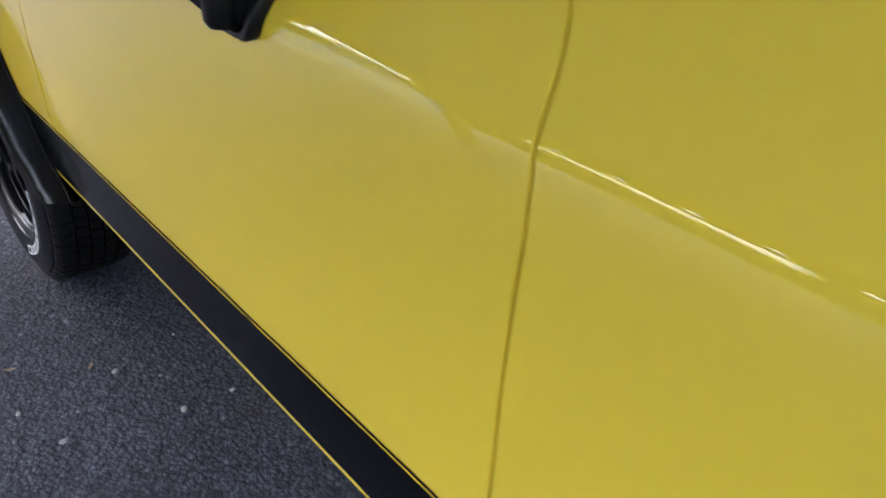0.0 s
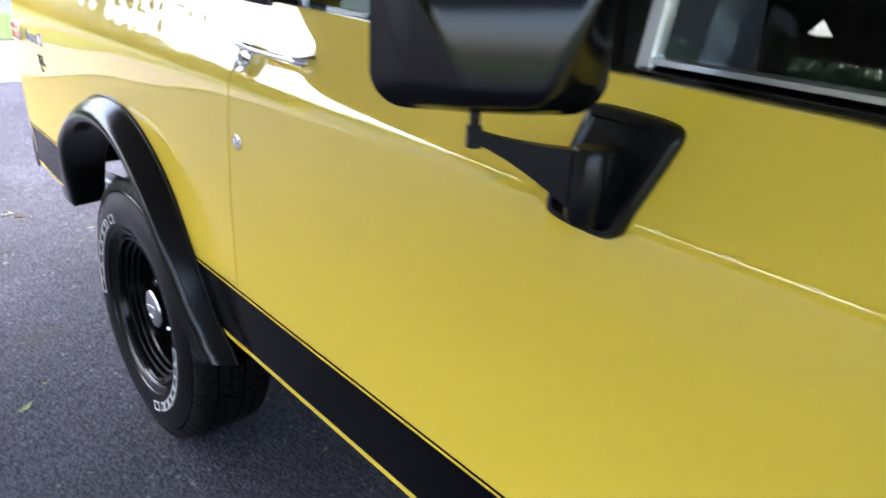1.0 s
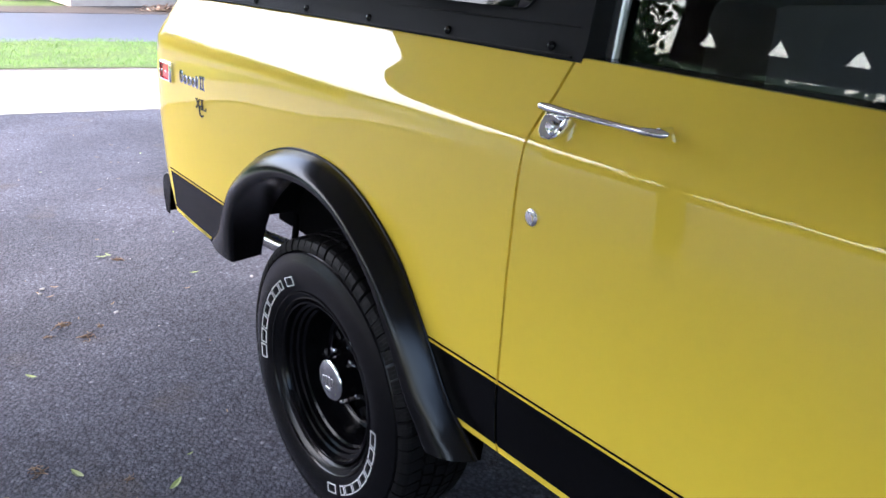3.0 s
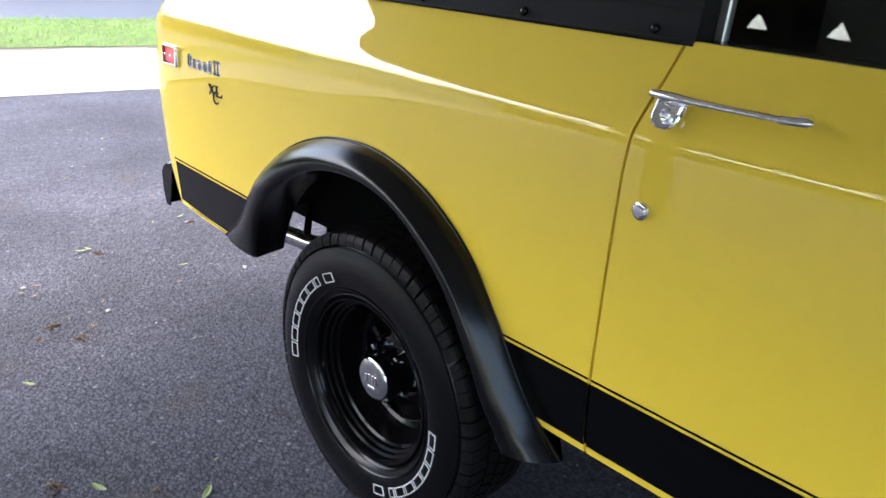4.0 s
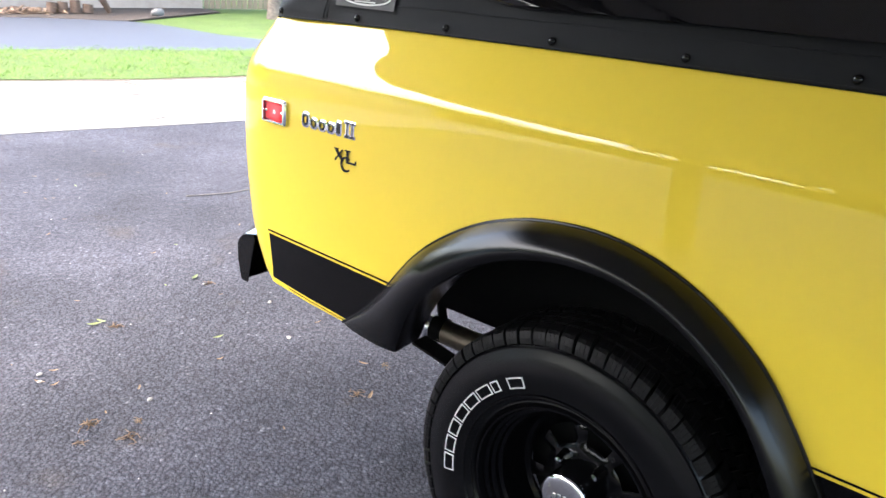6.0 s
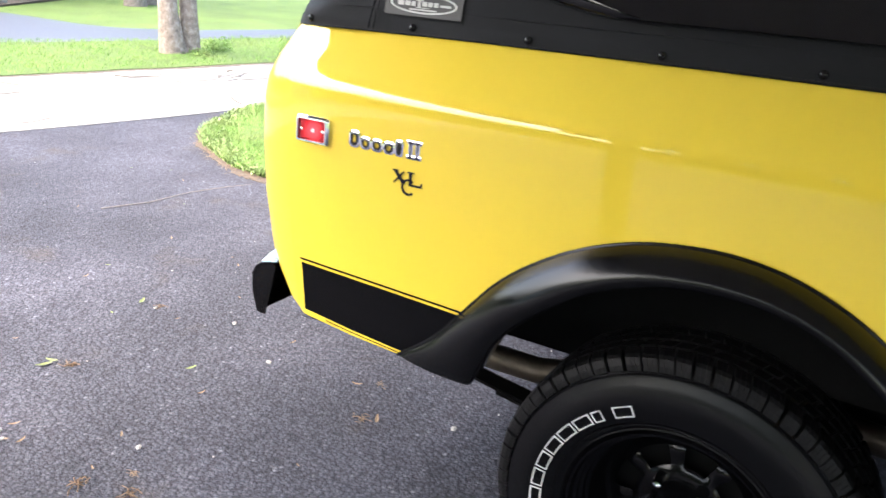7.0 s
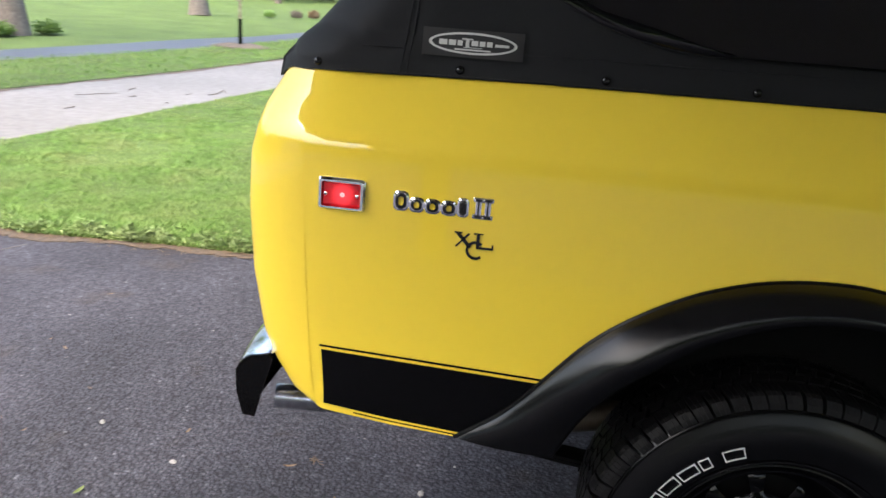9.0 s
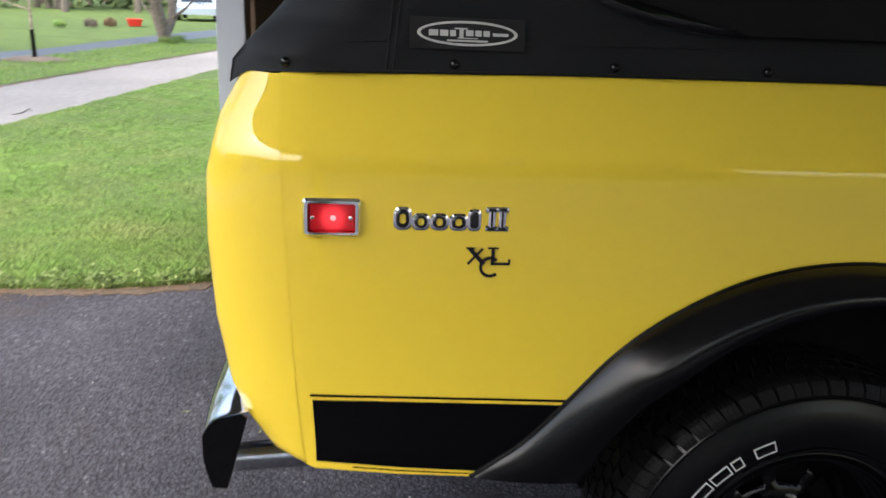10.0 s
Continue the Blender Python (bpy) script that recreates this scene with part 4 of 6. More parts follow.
for x in (0.2895, 2 * MID - 0.2935):
    bm = bmesh.new()
    pts = [(3.409, 0.662), (3.408, 0.607), (3.394, 0.551), (3.366, 0.549), (3.341, 0.640), (3.325, 0.698), (3.336, 0.708), (3.372, 0.700), (3.396, 0.684)]
    a = [bm.verts.new((x - CX, y - CY, z)) for y, z in pts]
    b = [bm.verts.new((x + 0.004 - CX, y - CY, z)) for y, z in pts]
    bm.faces.new(a)
    bm.faces.new(b[::-1])
    for i in range(len(pts)):
        j = (i + 1) % len(pts)
        bm.faces.new((a[i], b[i], b[j], a[j]))
    bmesh.ops.recalc_face_normals(bm, faces=bm.faces[:])
    part("end_plate", bm, STRIPE, bumper, "black bumper end", smooth=False)
part("bracket", boxed(0.55 - CX, 3.2 - CY, 0.62, 0.60 - CX, 3.36 - CY, 0.68, bevel=0.004), UNDER, bumper, smooth=False)
exhaust = new("exhaust_pipe")
exhaust.parent = car
bm = bmesh.new()
tube(bm, [(0.484 - CX, 3.386 - CY, 0.497), (0.525 - CX, 3.20 - CY, 0.486), (0.585 - CX, 2.95 - CY, 0.474), (0.606 - CX, 2.86 - CY, 0.472)], 0.031, 24, cap=False)
bmesh.ops.solidify(bm, geom=bm.faces[:], thickness=0.003)
part("tip", bm, TIP_CHROME, exhaust, "chrome tailpipe tip")
bm = bmesh.new()
tube(bm, [(0.602 - CX, 2.88 - CY, 0.471), (0.606 - CX, 2.85 - CY, 0.470), (0.612 - CX, 2.80 - CY, 0.466), (0.62 - CX, 2.68 - CY, 0.464), (0.63 - CX, 2.57 - CY, 0.485), (0.65 - CX, 2.45 - CY, 0.54), (0.66 - CX, 2.30 - CY, 0.60), (0.66 - CX, 2.0 - CY, 0.55), (0.66 - CX, 0.5 - CY, 0.50)], 0.036, 16)
part("pipe", bm, STEEL_OLD, exhaust, "weathered brown exhaust pipe")
bm = bmesh.new()
spin(bm, [(-0.02, 0.001), (-0.02, 0.038), (0.02, 0.038), (0.02, 0.001)], (0, 0, 0), 20)
bmesh.ops.transform(bm, matrix=Matrix.Translation((0.605 - CX, 2.865 - CY, 0.472)) @ Matrix.Rotation(radians(98), 4, "Z"), verts=bm.verts[:])
part("clamp", bm, UNDER, exhaust, "dark pipe clamp", smooth=False)
for path in ([(0.585 - CX, 2.96 - CY, 0.50), (0.60 - CX, 2.96 - CY, 0.60), (0.61 - CX, 2.96 - CY, 0.72)], [(0.612 - CX, 2.86 - CY, 0.495), (0.66 - CX, 2.93 - CY, 0.60), (0.67 - CX, 2.94 - CY, 0.72)]):
    bm = bmesh.new()
    tube(bm, path, 0.014, 6)
    part("hanger", bm, UNDER, exhaust, "dark pipe hanger", smooth=False)


# ---- fittings on the near side ----
def ring_plate(bm, y0, y1, z0, z1, out, depth, r, hole=None, hr=0.0):
    """A rounded plate on the body side, with an optional opening."""
    def rounded(y0, y1, z0, z1, r):
        pts = []
        for cy, cz, a0 in ((y1 - r, z1 - r, 0), (y0 + r, z1 - r, 90), (y0 + r, z0 + r, 180), (y1 - r, z0 + r, 270)):
            for k in range(5):
                a = radians(a0 + 22.5 * k)
                pts.append((cy + r * math.cos(a), cz + r * math.sin(a)))
        return pts
    o = rounded(y0, y1, z0, z1, r)
    mid = rounded(y0 + 0.004, y1 - 0.004, z0 + 0.004, z1 - 0.004, max(r - 0.003, 0.001))
    rings = [[skin(y, z, out) for y, z in o], [skin(y, z, out + depth * 0.6) for y, z in o], [skin(y, z, out + depth) for y, z in mid]]
    if hole:
        h = rounded(*hole, hr)
        rings += [[skin(y, z, out + depth) for y, z in h], [skin(y, z, out + depth * 0.35) for y, z in h]]
    loft(bm, rings)
    if not hole:
        bm.faces.new([v for v in bm.verts[-len(o):]])
    bmesh.ops.recalc_face_normals(bm, faces=bm.faces[:])


lamp = new("marker_lamp")
lamp.parent = car
tagged(lamp, "lit red side marker lamp in a chrome bezel")
LY0, LY1, LZ0, LZ1 = 3.120, 3.217, 1.066, 1.131
bm = bmesh.new()
ring_plate(bm, LY0, LY1, LZ0, LZ1, -0.002, 0.014, 0.008, (LY0 + 0.009, LY1 - 0.009, LZ0 + 0.008, LZ1 - 0.008), 0.004)
part("bezel", bm, CHROME, lamp, "chrome bezel", sharp=30)
# the lens glows round its bulb
nt = RED_LENS.node_tree
coord, away, fade = nt.nodes.new("ShaderNodeTexCoord"), nt.nodes.new("ShaderNodeVectorMath"), nt.nodes.new("ShaderNodeMapRange")
away.operation = "DISTANCE"
nt.links.new(coord.outputs["Object"], away.inputs[0])
away.inputs[1].default_value = skin(3.166, 1.098, 0.007)
fade.interpolation_type = "SMOOTHERSTEP"
for socket, value in (("From Min", 0.002), ("From Max", 0.034), ("To Min", 0.22), ("To Max", 0.0)):
    fade.inputs[socket].default_value = value
nt.links.new(away.outputs["Value"], fade.inputs["Value"])
nt.links.new(fade.outputs["Result"], nt.nodes["Principled BSDF"].inputs["Emission Strength"])
nt.nodes["Principled BSDF"].inputs["Emission Color"].default_value = (1.0, 0.05, 0.06, 1)
bm = bmesh.new()
ring_plate(bm, LY0 + 0.009, LY1 - 0.009, LZ0 + 0.008, LZ1 - 0.008, -0.002, 0.009, 0.004)
part("lens", bm, RED_LENS, lamp, "ribbed red lens")
BULB = bpy.data.materials.new("lit_bulb")
BULB.use_nodes = True
BULB.node_tree.nodes["Principled BSDF"].inputs["Emission Color"].default_value = (1.0, 0.10, 0.10, 1)
BULB.node_tree.nodes["Principled BSDF"].inputs["Emission Strength"].default_value = 0.9
BULB.node_tree.nodes["Principled BSDF"].inputs["Base Color"].default_value = (0.8, 0.1, 0.1, 1)
bm = bmesh.new()
bmesh.ops.create_uvsphere(bm, u_segments=16, v_segments=8, radius=0.0048, matrix=Matrix.Translation(skin(3.166, 1.098, 0.008)) @ Matrix.Diagonal((0.4, 1, 1, 1)))
part("bulb", bm, BULB, lamp, "glowing bulb")
for y in (LY0 + 0.017, LY1 - 0.017):
    bm = bmesh.new()
    bmesh.ops.create_uvsphere(bm, u_segments=10, v_segments=6, radius=0.0038, matrix=Matrix.Translation(skin(y, 1.098, 0.0072)) @ Matrix.Diagonal((0.5, 1, 1, 1)))
    part("screw", bm, CHROME, lamp, "chrome screw")

# badge: raised plain blocks, black faces on chrome edges
badge = new("badge")
badge.parent = car
tagged(badge, "chrome-edged black badge of raised blocks")


def glyph(y0, y1, z0, z1, hole, slant=0.0):
    for grow, out, mat, nm in ((0.0026, 0.003, CHROME, "edge"), (-0.0006, 0.0042, BADGE_BLACK, "face")):
        bm = bmesh.new()
        h = None
        if hole:
            w = (y1 - y0) * 0.30
            h = (y0 + w, y1 - w, z0 + (z1 - z0) * 0.25, z1 - (z1 - z0) * 0.25)
        ring_plate(bm, y0 - grow, y1 + grow, z0 - grow, z1 + grow, -0.001, out, min(0.011, 0.44 * (y1 - y0), 0.44 * (z1 - z0)), h, 0.42 * (h[1] - h[0]) if h else 0.0)
        part(nm, bm, mat, badge, smooth=False)


ZB = 1.080
for ya, yb, z1, hole in ((3.063, 3.037, 1.115, True), (3.032, 3.006, 1.105, True), (3.001, 2.974, 1.105, True), (2.969, 2.941, 1.105, True), (2.937, 2.919, 1.113, False)):
    glyph(yb, ya, ZB, z1, hole)
for yc in (2.898, 2.880):
    glyph(yc - 0.0035, yc + 0.0035, ZB, 1.117, False)
    glyph(yc - 0.0085, yc + 0.0085, 1.113, 1.117, False)
    glyph(yc - 0.0085, yc + 0.0085, ZB, ZB + 0.004, False)
emblem = new("trim_emblem")
emblem.parent = car
tagged(emblem, "small black crossed emblem")
bm = bmesh.new()


def bar(bm, ya, za, yb, zb, w):
    d = Vector((0, yb - ya, zb - za)).normalized()
    nrm = Vector((0, -d.z, d.y)) * w
    for s in (1,):
        a, b = Vector((0, ya, za)), Vector((0, yb, zb))
        quad = [a + nrm, b + nrm, b - nrm, a - nrm]
        top = [bm.verts.new(skin(q.y, q.z, 0.003)) for q in quad]
        low = [bm.verts.new(skin(q.y, q.z, -0.001)) for q in quad]
        bm.faces.new(top)
        for i in range(4):
            bm.faces.new((top[i], top[(i + 1) % 4], low[(i + 1) % 4], low[i]))


bar(bm, 2.934, 1.047, 2.908, 1.019, 0.0035)
bar(bm, 2.911, 1.047, 2.936, 1.019, 0.0018)
bar(bm, 2.893, 1.048, 2.893, 1.019, 0.0030)
bar(bm, 2.896, 1.020, 2.863, 1.020, 0.0022)
bar(bm, 2.864, 1.028, 2.864, 1.020, 0.0016)
bar(bm, 2.940, 1.0475, 2.925, 1.0475, 0.0014)
bar(bm, 2.902, 1.048, 2.884, 1.048, 0.0014)
for k in range(12):
    a0, a1 = radians(228 + 22 * k), radians(228 + 22 * (k + 1))
    bar(bm, 2.897 + 0.0165 * math.cos(a0), 1.014 + 0.0165 * math.sin(a0), 2.897 + 0.0165 * math.cos(a1), 1.014 + 0.0165 * math.sin(a1), 0.0026)
bmesh.ops.recalc_face_normals(bm, faces=bm.faces[:])
part("emblem_face", bm, BADGE_BLACK, emblem, smooth=False)

# door handle and lock
handle = new("door_handle")
handle.parent = car
tagged(handle, "chrome pull handle on the door")
bm = bmesh.new()
rings = []
outline = [(1.490, 1.266), (1.490, 1.238), (1.485, 1.226), (1.472, 1.2190), (1.454, 1.2190), (1.441, 1.226), (1.435, 1.240), (1.431, 1.266)]
hy, hz = 1.461, 1.244
for out, g in ((0.0, 1.0), (0.012, 1.0), (0.019, 0.94), (0.022, 0.82), (0.018, 0.60), (0.017, 0.50)):
    rings.append([skin(hy + (y - hy) * g, hz + (z - hz) * g, out) for y, z in outline])
loft(bm, rings)
bm.faces.new(bm.verts[-8:])
bmesh.ops.recalc_face_normals(bm, faces=bm.faces[:])
part("handle_base", bm, CHROME, handle, sharp=30)
bm = bmesh.new()
path = [skin(1.497, 1.268, 0.030), skin(1.47, 1.268, 0.034), skin(1.42, 1.267, 0.033), skin(1.34, 1.266, 0.031), skin(1.29, 1.266, 0.030), skin(1.283, 1.266, 0.030), skin(1.25, 1.267, 0.025), skin(1.244, 1.267, 0.021)]
tube(bm, path, [0.0065, 0.0085, 0.0062, 0.0050, 0.0050, 0.0070, 0.0078, 0.004], 12)
part("grip", bm, CHROME, handle, sharp=50)
bm = bmesh.new()
tube(bm, [skin(1.258, 1.268, 0.0), skin(1.258, 1.268, 0.028)], 0.008, 10)
part("grip_post", bm, CHROME, handle)
bm = bmesh.new()
q = skin(1.462, 1.240, 0.0)
spin(bm, [(q.x - 0.016, 0.0105), (q.x - 0.024, 0.0098), (q.x - 0.027, 0.0075), (q.x - 0.026, 0.004), (q.x - 0.026, 0.0003)], (0, q.y, q.z), 20)
part("push_button", bm, CHROME, handle, "round chrome push button", sharp=30)
lock = new("door_lock")
lock.parent = car
bm = bmesh.new()
p0 = skin(1.474, 1.081, 0.0)
spin(bm, [(p0.x + 0.002, 0.0160), (p0.x - 0.005, 0.0155), (p0.x - 0.007, 0.0125), (p0.x - 0.0072, 0.0100), (p0.x - 0.005, 0.009), (p0.x - 0.010, 0.008), (p0.x - 0.0105, 0.0003)], (0, p0.y, p0.z), 24)
part("lock_barrel", bm, CHROME, lock, "round chrome door lock", sharp=30)

# ---- wing mirror ----
mirror = new("wing_mirror")
mirror.parent = car
tagged(mirror, "large black wing mirror on a bracket arm")
bm = bmesh.new()
rings = []
plate = [(0.645, 1.305), (0.633, 1.309), (0.528, 1.307), (0.51, 1.297), (0.512, 1.279), (0.53, 1.194), (0.538, 1.181), (0.558, 1.177), (0.628, 1.181), (0.645, 1.191)]
for _ in range(2):      # round the corners
    plate = [((1 - f) * a[0] + f * b[0], (1 - f) * a[1] + f * b[1]) for a, b in zip(plate, plate[1:] + plate[:1]) for f in (0.25, 0.75)]
cyz = (0.580, 1.244)
for out, g in ((0.0, 1.0), (0.012, 1.0), (0.018, 0.94), (0.019, 0.85), (0.012, 0.78)):
    rings.append([skin(cyz[0] + (y - cyz[0]) * g, cyz[1] + (z - cyz[1]) * g, out) for y, z in plate])
loft(bm, rings)
bm.faces.new(bm.verts[-len(plate):])
bmesh.ops.recalc_face_normals(bm, faces=bm.faces[:])
part("base_plate", bm, MIRROR_BLACK, mirror, sharp=40)
bm = bmesh.new()
p = skin(0.575, 1.21, 0.03)
tube(bm, [(p.x, p.y, 1.192), (p.x, p.y, 1.20), (p.x, p.y, 1.272), (p.x, p.y, 1.280)], [0.016, 0.021, 0.021, 0.016], 20)
box(bm, p.x, p.y - 0.019, 1.196, p.x + 0.045, p.y + 0.019, 1.278, bevel=0.006)
part("hinge", bm, MIRROR_BLACK, mirror)
bm = bmesh.new()
end = Vector((0.142 - CX, 0.663 - CY, 1.286))
rows = []
for k in range(9):
    s = k / 8
    q = end.lerp(Vector((p.x, p.y, 1.240)), s)
    hi = q.z + 0.007 + 0.030 * s ** 1.5
    lo = q.z - 0.007 - 0.040 * s ** 1.7
    rows.append([(q.x - 0.004, q.y - 0.006, hi), (q.x + 0.004, q.y + 0.006, hi), (q.x + 0.004, q.y + 0.006, lo), (q.x - 0.004, q.y - 0.006, lo)])
loft(bm, rows, cap=True)
tube(bm, [end + Vector((0, 0, -0.013)), end + Vector((0, 0, 0.010))], 0.009, 12)
part("arm", bm, MIRROR_BLACK, mirror, sharp=30)
bm = bmesh.new()
tube(bm, [end + Vector((0, 0, 0.0)), end + Vector((0, 0, 0.05))], 0.006, 12)
part("rod", bm, MIRROR_BLACK, mirror)
# head: a rounded shell, seen from its convex back
along = Vector((0.182, -0.165, 0)).normalized()
back = Vector((-0.165, -0.182, 0)).normalized()
hc = Vector((0.158 - CX, 0.663 - CY, 1.404))
bm = bmesh.new()


def rounded_ring(w, h, r, d, n=6):
    pts = []
    for sx, sz, a0 in ((1, 1, 0), (-1, 1, 90), (-1, -1, 180), (1, -1, 270)):
        for k in range(n + 1):
            a = radians(a0 + 90 * k / n)
            pts.append(hc + along * (sx * (w / 2 - r) + r * math.cos(a)) + Vector((0, 0, sz * (h / 2 - r) + r * math.sin(a))) + back * d)
    return pts


rings = [rounded_ring(0.240, 0.172, 0.034, -0.034), rounded_ring(0.256, 0.188, 0.040, -0.036), rounded_ring(0.260, 0.192, 0.042, -0.030), rounded_ring(0.258, 0.190, 0.042, -0.006)]
loft(bm, rings)
# raised back: round from top to bottom, its middle lobe narrowing downwards between two sloping cheeks
grid = []
for i in range(33):
    v = -1 + 2 * i / 32
    over = max(0.0, abs(v) * 0.095 - 0.053)
    half = 0.129 - 0.042 + math.sqrt(max(0.0, 0.042 ** 2 - over ** 2))
    w = (v + 0.62) / 1.62 if v > -0.62 else (v + 0.62) / 0.38
    row = []
    for j in range(33):
        u = -1 + 2 * j / 32
        cheek = lerp(v, [-1.0, -0.6, 0.35, 0.8, 1.0], [0.85, 0.75, 0.44, 0.20, 0.12] if u < 0 else [0.62, 0.52, 0.18, 0.12, 0.10])
        slope = min(1.0, (1 - abs(u)) / cheek)
        slope = slope * slope * (3 - 2 * slope) * 0.55 + slope * 0.45
        d = -0.006 + 0.060 * math.sqrt(max(0.0, 1 - (0.985 * w) ** 2)) * slope
        row.append(hc + along * (u * half) + Vector((0, 0, v * 0.095)) + back * d)
    grid.append(row)
loft(bm, grid, close=False)
bmesh.ops.recalc_face_normals(bm, faces=bm.faces[:])
part("housing", bm, MIRROR_SHELL, mirror, "glossy black mirror housing", sharp=50)
bm = bmesh.new()
bm.faces.new([bm.verts.new(q) for q in rounded_ring(0.244, 0.176, 0.020, -0.033)])
part("mirror_glass", bm, CHROME, mirror, "mirror glass", smooth=False)

# ---- soft top ----
top = new("soft_top")
top.parent = car
tagged(top, "black canvas soft top snapped to the body")
TOP_Z = [1.325, 1.345, 1.36, 1.40, 1.45, 1.50, 1.56, 1.62, 1.68, 1.72, 1.745]
TOP_X = [0.328, 0.337, 0.343, 0.350, 0.357, 0.365, 0.378, 0.396, 0.43, 0.49, 0.60]


def top_x(z):
    return lerp(z, TOP_Z, TOP_X)


def top_end(z):
    return lerp(z, [1.30, 1.325, 1.36, 1.46, 1.60, 1.75], [3.366, 3.360, 3.332, 3.245, 3.13, 3.0])


def top_point(y, z, out=0.0):
    e = top_end(z)
    u = min(1.0, max(0.0, (y - (e - 0.20)) / 0.20))
    x = top_x(z) + 0.108 * (1 - math.sqrt(max(0.0, 1 - u * u)))
    # the lower flap drapes over the rounded corner of the body
    over = min(1.0, max(0.0, (y - 3.02) / 0.12)) * min(1.0, max(0.0, (1.41 - z) / 0.06))
    x += over * min(0.0, skin(y, max(1.30, min(z, 1.335))).x + CX - 0.007 - x)
    return Vector((x - out - CX, y - CY, z))


bm = bmesh.new()
rows = []
for i in range(57):
    z = 1.330 + (1.745 - 1.330) * i / 56
    row = []
    e = top_end(z)
    y0 = 1.478
    for j in range(100):
        u = j / 99
        y = y0 + (e - 0.26 - y0) * min(1, u / 0.82) if u < 0.82 else e - 0.26 + 0.26 * math.sin((u - 0.82) / 0.18 * math.pi / 2)
        zz = z
        if i == 0:
            zz = belt(min(y, 3.3)) - 0.004 - 0.030 * max(0.0, (y - 3.310) / 0.05) ** 1.5
        q = top_point(y, max(zz, z))
        q.z = zz
        fold = noise.noise((y * 5, z * 9, 2)) * 0.004 + 0.008 * math.sin(38 * (y - 3.2) + 30 * (z - 1.34) + 3 * noise.noise((y * 9, z * 6, 7))) * max(0.0, min(1.0, (y - 2.98) / 0.2)) * max(0, 1 - abs(z - 1.44) / 0.2)
        if i < 5:
            fold *= i / 5
        row.append((q.x - fold, q.y, q.z))
    row.insert(0, (row[0][0] + 0.080, row[0][1] - 0.003, row[0][2]))
    row.append((MID - CX, e + 0.01 - CY, z if i else 1.30))
    rows.append(row)
loft(bm, rows, close=False)
part("side_canvas", bm, FABRIC, top, "black canvas side", sharp=60)
bm = bmesh.new()
rows = []
for y in np.linspace(0.50, 3.0, 14):
    rows.append([(0.60 - CX, y - CY, 1.745 - 0.02 * (y < 1.4)), (0.8 - CX, y - CY, 1.765), (MID - CX, y - CY, 1.775), (2 * MID - 0.8 - CX, y - CY, 1.765), (2 * MID - 0.6 - CX, y - CY, 1.745), (2 * MID - 0.42 - CX, y - CY, 1.66)])
loft(bm, rows, close=False)
rows = [[(0.60 - CX, y - CY, 1.725), (0.50 - CX, y - CY, 1.715), (0.45 - CX, y - CY, 1.69), (0.445 - CX, y - CY, 1.665)] for y in np.linspace(0.50, 1.52, 6)]
loft(bm, rows, close=False)
part("roof_canvas", bm, FABRIC, top, "black canvas roof")
bm = bmesh.new()
loft(bm, [[(2 * MID - top_x(z) - CX, y - CY, z) for y in (1.5, 2.0, 2.6, top_end(z) - 0.1)] + [(MID - CX, top_end(z) + 0.01 - CY, z)] for z in np.linspace(1.325, 1.74, 8)], close=False)
part("side_canvas", bm, FABRIC, top, "black canvas side")
# hem welt along the lower edge
bm = bmesh.new()
tube(bm, [top_point(y, belt(min(y, 3.3)) - 0.001, 0.003) for y in np.linspace(1.50, 3.2, 60)], 0.0028, 6)
tube(bm, [top_point(y, belt(min(y, 3.3)) + 0.048, 0.0012) for y in np.linspace(1.50, 3.22, 60)], 0.0011, 5)
part("hem", bm, FABRIC, top)
bm = bmesh.new()
for dy in (0.0, 0.012):
    tube(bm, [top_point(3.07 + dy - 0.10 * (z - 1.33), z, 0.002) for z in np.linspace(1.335, 1.735, 30)], 0.0016, 5)
part("seam", bm, FABRIC, top, "stitched vertical seam")
# clear side window
bm = bmesh.new()
win = []
for k in range(9):
    a = radians(180 + 90 * k / 8)
    win.append((1.645 + 0.035 * math.cos(a), 1.450 + 0.038 * math.sin(a)))
win += [(1.9, 1.412), (2.2, 1.409), (2.45, 1.408), (2.52, 1.411), (2.58, 1.418), (2.64, 1.430), (2.70, 1.449), (2.76, 1.475), (2.85, 1.53), (2.90, 1.60), (2.88, 1.64), (2.6, 1.655), (1.7, 1.655), (1.61, 1.62)]
sub = []
for (ya, za), (yb, zb) in zip(win, win[1:] + win[:1]):
    n = max(1, int(math.hypot(yb - ya, zb - za) / 0.03))
    sub += [(ya + (yb - ya) * k / n, za + (zb - za) * k / n) for k in range(n)]
rows = []
for z in np.linspace(1.4135, 1.652, 22):
    cross = []
    for (ya, za), (yb, zb) in zip(sub, sub[1:] + sub[:1]):
        if (za > z) != (zb > z):
            cross.append(ya + (yb - ya) * (z - za) / (zb - za))
    y0, y1 = min(cross), max(cross)
    rows.append([top_point(y0 + (y1 - y0) * j / 40, z, 0.0055 + 0.13 * max(0.0, 1.505 - z) * min(1.0, j / 4, (40 - j) / 4) - 0.004 * (j in (0, 40)) + 0.0015 * noise.noise((j * 0.4, z * 9, 3))) for j in range(41)])
loft(bm, rows, close=False)
part("clear_window", bm, VINYL, top, "dark clear vinyl side window")
bm = bmesh.new()
tube(bm, [top_point(y, z, 0.004) for y, z in sub + sub[:1]], 0.0022, 6, cap=False)
part("window_welt", bm, FABRIC, top)
